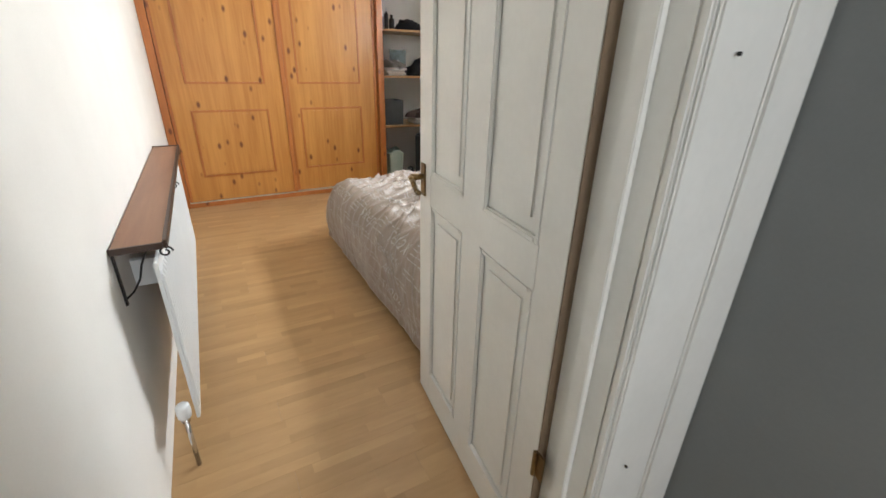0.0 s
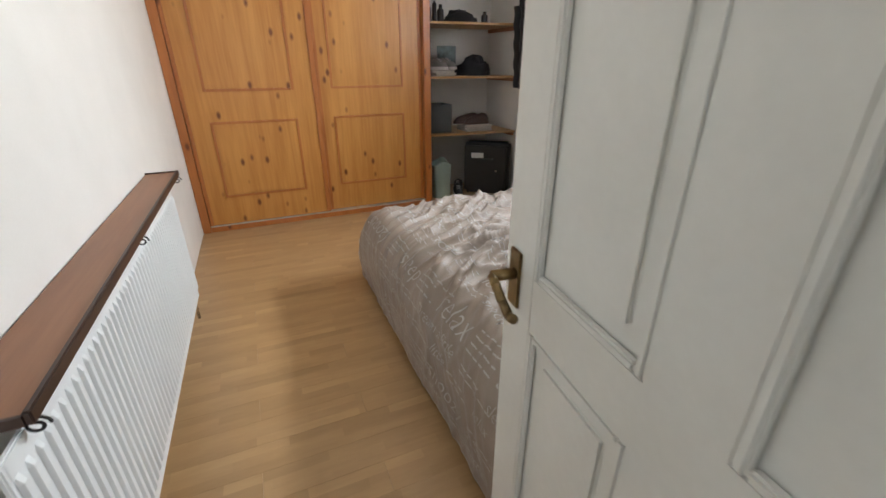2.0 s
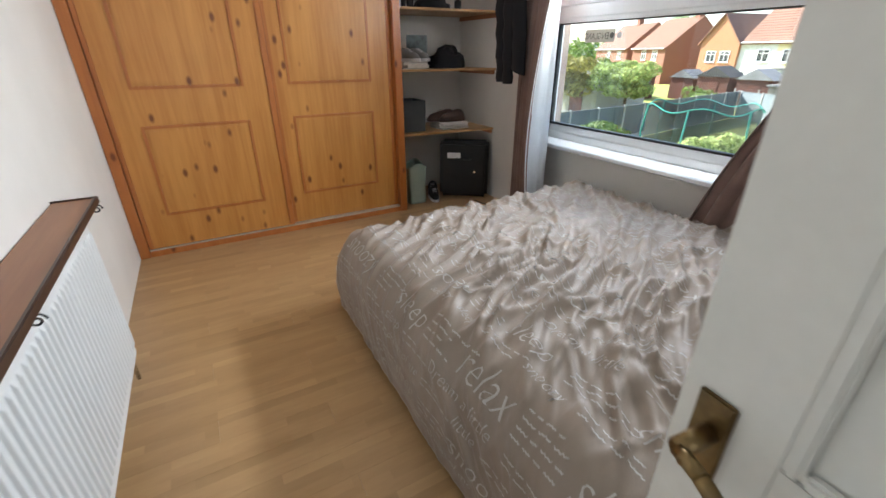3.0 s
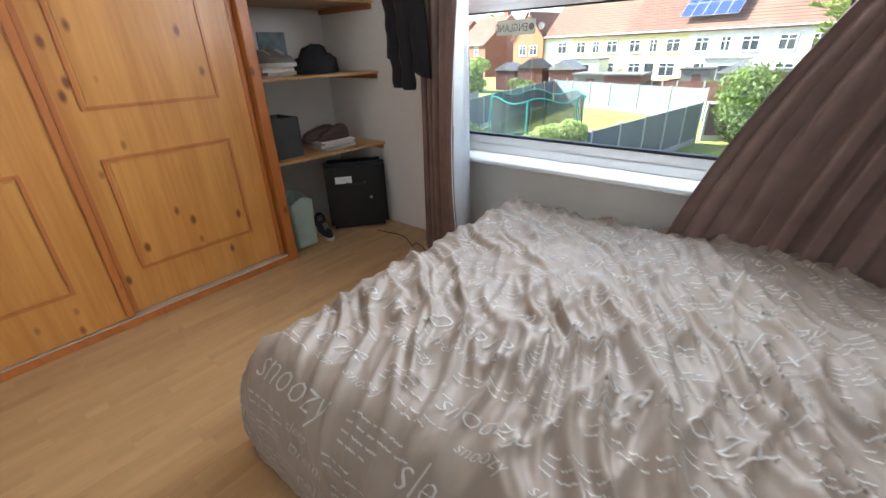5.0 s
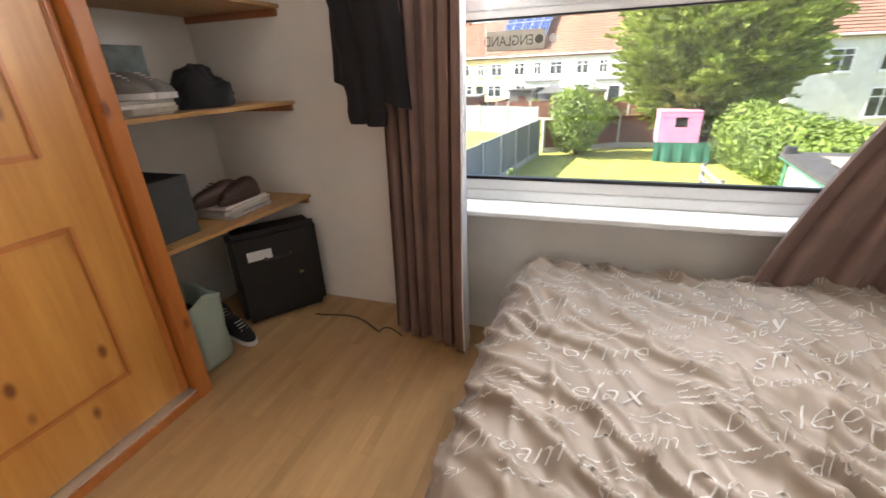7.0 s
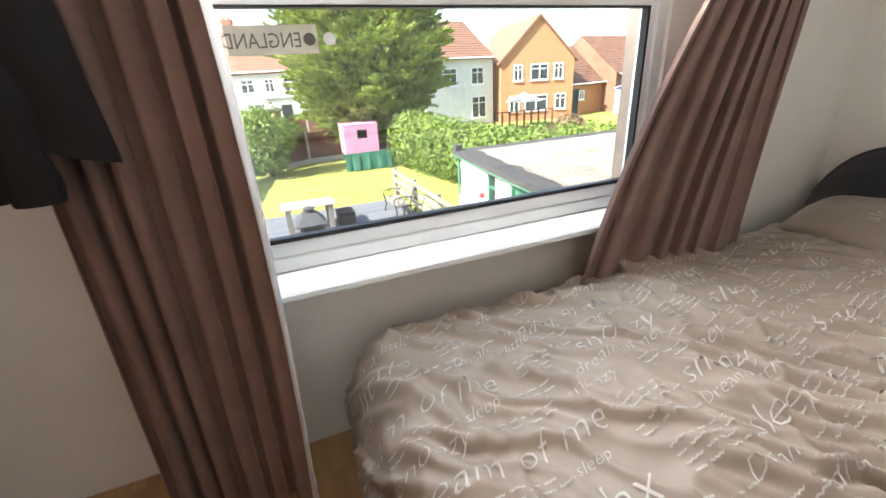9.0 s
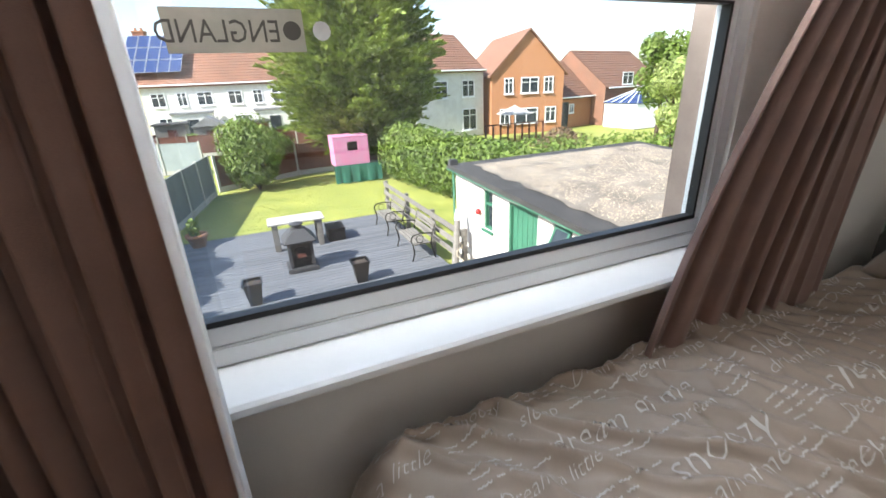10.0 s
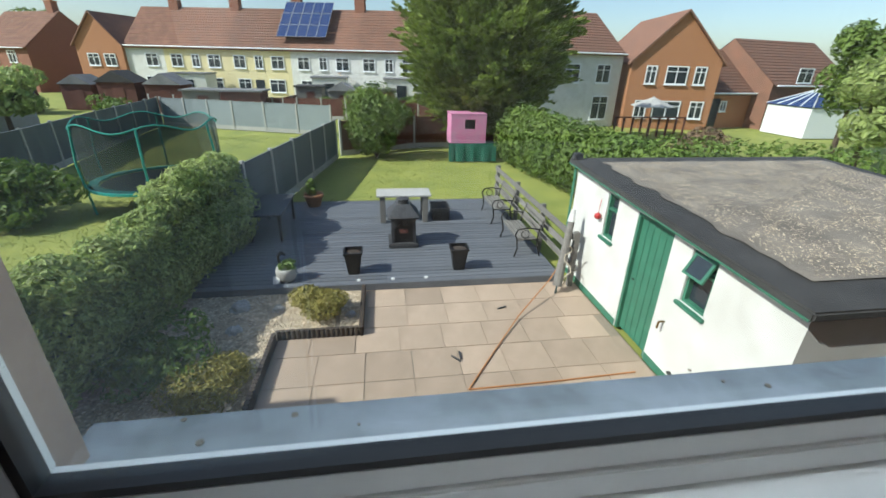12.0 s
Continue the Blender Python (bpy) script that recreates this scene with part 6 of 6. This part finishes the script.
# solar panels on the terrace roof
sp = thing("solar_array", (47, 9, 4.5), "blue solar panels on the terrace roof", "solar panel")
tn = radians(38)
for i in range(5):
    for j in range(3):
        m = pose(48.5, 10.3, G + 5.25, 0, 0, -13) @ pose(0.6, 0.8, 0.62, 0, -44, 0)
        bm = B(0.05 + j * 1.6, -2.6 + i * 1.0, 0.16, 1.6 + j * 1.6, -1.64 + i * 1.0, 0.20)
        moved("panel", bm, M["solar"], sp, m)
        bm = bmesh.new()
        for k in ((0.05, 0.08), (1.57, 1.6)):
            box(bm, k[0] + j * 1.6, -2.6 + i * 1.0, 0.201, k[1] + j * 1.6, -1.64 + i * 1.0, 0.215)
        for k in ((-2.6, -2.57), (-1.67, -1.64)):
            box(bm, 0.08 + j * 1.6, k[0] + i * 1.0, 0.201, 1.57 + j * 1.6, k[1] + i * 1.0, 0.215)
        moved("panel_edge", bm, M["alu"], sp, m)
# end gable of the terrace, far houses and white house
house((53.0, 29.0, G), -13, 5.0, 9, 5.0, 48, "brick", ((0.9, 3.0, 1.2, 1.1), (2.7, 3.0, 1.2, 1.1)), "brick gabled house at the terrace end", (), True)
house((58, 41.0, G), -25, 9, 9, 4.6, 40, "brick_own", ((2, 3, 1.2, 1.2), (5, 3, 1.2, 1.2)), "distant grey-brown house among trees", ((4.5, 1),))
house((64, 52, G), -25, 12, 9, 4.6, 40, "brick_own", ((2, 3, 1.2, 1.2), (6, 3, 1.2, 1.2)), "distant grey-brown house among trees", ((4.5, 6),))
gw = ((0.95, 3.05, 0.75, 1.15), (2.2, 3.05, 1.45, 1.15), (4.35, 3.05, 0.7, 1.15), (0.6, 0.75, 0.9, 1.15), (2.2, 0.75, 1.9, 1.15), (4.6, 0.75, 0.8, 1.15))
house((31.0, -20.2, G), -12, 6.1, 9.0, 4.5, 45, "brick", gw, "orange brick house with a tall gable and white windows", (), True, "detached houses")
house((33.0, -13.9, G), 12, 6.5, 7.5, 5.0, 36, "render_white", ((1.0, 3.0, 1.2, 1.2), (3.6, 3.0, 1.2, 1.2), (0.8, 0.5, 1.4, 1.6)), "white rendered house with brown roof beside the gable", (), False, "detached houses")
house((33.2, -26.6, G), 12, 6.6, 7.0, 2.6, 40, "brick", ((4.2, 1.2, 0.6, 0.7),), "low brick wing with a long brown roof", (), False, "detached houses", ((4.9, 0, 1.1, 2.1),))
house((33.5, -34.5, G), 12, 9.5, 8.0, 3.2, 38, "tile", ((5.5, 3.3, 1.6, 1.0), (1.5, 3.3, 1.6, 1.0)), "brown tile-hung bungalow with white dormer windows", (), False, "detached houses")
cs = thing("conservatory", (29, -25.9, G), "white framed conservatory with pyramid glass roof", "conservatory")
part("dwarf_wall", B(27.0, -28.4, G, 30.4, -24.2, G + 1.9), M["upvc"], cs)
apex = Vector((28.7, -26.3, G + 3.05))
cr = [Vector((26.9, -28.5, G + 1.95)), Vector((30.5, -28.5, G + 1.95)), Vector((30.5, -24.1, G + 1.95)), Vector((26.9, -24.1, G + 1.95))]
for a, b in zip(cr, cr[1:] + cr[:1]):
    bm = bmesh.new()
    bm.faces.new([bm.verts.new(p) for p in (a, b, apex)])
    soft(part("roof_pane", bm, M["solar"], cs, "blue tinted roof glass"), 0.03)
    bm = bmesh.new()
    for k in range(5):
        rod(bm, a.lerp(b, k / 4) + Vector((0, 0, 0.03)), apex + Vector((0, 0, 0.03)), 0.045, 5)
    part("glazing_bar", bm, M["upvc"], cs)

# parasol and shrubs on the gable house terrace
ps = thing("garden_parasol", (29.0, -14.4, G), "open pale grey garden parasol", "parasol")
part("canopy", lathe(bmesh.new(), [(1.35, 1.75), (1.33, 1.8), (0.1, 2.3), (0.05, 2.38)], (28.9, -14.2, G), 8), M["concrete"], ps)
part("pole", rod(bmesh.new(), (28.9, -14.2, G), (28.9, -14.2, G + 2.2), 0.03, 8), M["tube"], ps)
tw = thing("timber_deck_rail", (27.8, -13.0, G), "brown timber terrace rail behind the hedge", "fence")
for i in range(9):
    part("post", B(27.75, -16 + i * 0.6, G, 27.85, -15.9 + i * 0.6, G + 1.15), M["red_wood"], tw)
part("rail", B(27.74, -16, G + 1.15, 27.86, -11.1, G + 1.22), M["red_wood"], tw)


# back-garden sheds before the terrace
def garden_shed(x, y, w, d, h, wallm, roofm, flat):
    ob = thing("garden_shed", (x, y, G), ("flat-roofed" if flat else "pitched-roof") + " timber garden shed in the back gardens", "shed", "back-garden sheds")
    part("wall", B(x, y, G, x + d, y + w, G + h), M[wallm], ob)
    if flat:
        part("roof", B(x - 0.15, y - 0.15, G + h + 0.002, x + d + 0.15, y + w + 0.15, G + h + 0.12), M[roofm], ob)
    else:
        bm = bmesh.new()
        q = [bm.verts.new(p) for p in ((x - 0.15, y - 0.15, G + h), (x - 0.15, y + w + 0.15, G + h), (x - 0.15, y + w / 2, G + h + w * 0.32))]
        f = bm.faces.new(q)
        geo = bmesh.ops.extrude_face_region(bm, geom=[f])
        bmesh.ops.translate(bm, vec=(d + 0.3, 0, 0), verts=[g for g in geo["geom"] if isinstance(g, bmesh.types.BMVert)])
        bmesh.ops.recalc_face_normals(bm, faces=bm.faces)
        part("roof", bm, M[roofm], ob)
    part("door", B(x - 0.03, y + w * 0.3, G, x - 0.002, y + w * 0.6, G + h * 0.85), M["red_wood"], ob)


rs_ = random.Random(77)
for i in range(13):
    y = 2.0 + i * 3.3 + rs_.uniform(-0.6, 0.6)
    garden_shed(34.5 + rs_.uniform(-1.2, 4.0) + i * 0.3, y, rs_.uniform(1.8, 2.9), 2.2, rs_.uniform(1.6, 2.1), rs_.choice(("red_wood", "red_wood", "old_wood")), rs_.choice(("grey_roof", "felt_edge", "grey_roof")), rs_.random() < 0.5)
for i in range(5):
    garden_shed(24 + i * 2.5, 22 + i * 3.6, 4.0, 5.0, 2.0, "concrete", "grey_roof", True)
fence("red-brown timber back-garden fence", [(35.0, -6.5), (35.5, 6.0), (37.0, 20.0)], 1.4, "red_wood")
for i in range(3):
    fence("timber dividing fence between back gardens", [(35.5 + i * 0.5, 4.5 + i * 6), (43.5, 3.5 + i * 6)], 1.4, "red_wood")
for at, sd in (((37, 7.5, G), 61), ((39, 14, G), 62), ((36.5, 1.0, G), 63), ((33.5, 20.5, G), 64)):
    shrub("back_garden_shrub", at, (1.2, 1.3, 1.0), 900, 0.14, "leaf", "green shrub in the back gardens", sd, 6)

# far wooded hills
for y0, h, x in ((-500, 16, 420), (-500, 9, 300)):
    bm = grid(lambda a, b: (x + 60 * b, y0 + a * 1000, G - 1 + (h + 5 * noise.noise((a * 14, 0, h)) + 2.0 * noise.noise((a * 90, 0, h))) * b), 220, 2)
    tagged(part("far_hill", bm, M["hill"]), "hazy wooded hills on the horizon", "backdrop", "", "structure")

rng = random.Random(88)
lists = [leaves((rng.uniform(85, 150), rng.uniform(-190, 30), G + rng.uniform(1.5, 4.0)), 130, 0.75, rng, (3.2, 4.5, rng.uniform(2.0, 4.2))) for _ in range(90)]
lists += [leaves((rng.uniform(75, 110), rng.uniform(55, 130), G + rng.uniform(1.5, 4.0)), 130, 0.75, rng, (3.2, 4.5, rng.uniform(2.0, 4.5))) for _ in range(40)]
tagged(foliage("far_tree_crowns", lists, M["leaf"], None), "distant belt of hedgerow trees", "trees", "", "stuff")

# ---- floor boards ----
PL, PW = 1.2, 0.128
rp = random.Random(9)
me_cache = {}
y, r = DY - 0.12, 0
while y < BACK:
    x = WL - (r % 3) * 0.41
    while x < WN:
        a, b, y1 = max(x, WL) + 0.0003, min(x + PL, WN if y > W1 else WR) - 0.0003, min(y + PW, BACK)
        if b - a > 0.02:
            key = (round(b - a, 3), round(y1 - y, 3))
            if key not in me_cache:
                bm = B(0, 0.0003, -0.012, b - a, y1 - y - 0.0003, 0)
                me = bpy.data.meshes.new("plank")
                bm.to_mesh(me)
                bm.free()
                me.materials.append(M["floor"])
                me_cache[key] = me
            ob = new("plank", me_cache[key])
            ob.location, ob.parent = (a, y, 0), floor
        x += PL
    y += PW
    r += 1
setting("landing_floor", B(WL, -1.6, -0.011, 1.08, DY - 0.122, 0.0), M["floor"], "laminate landing floor", "floor")
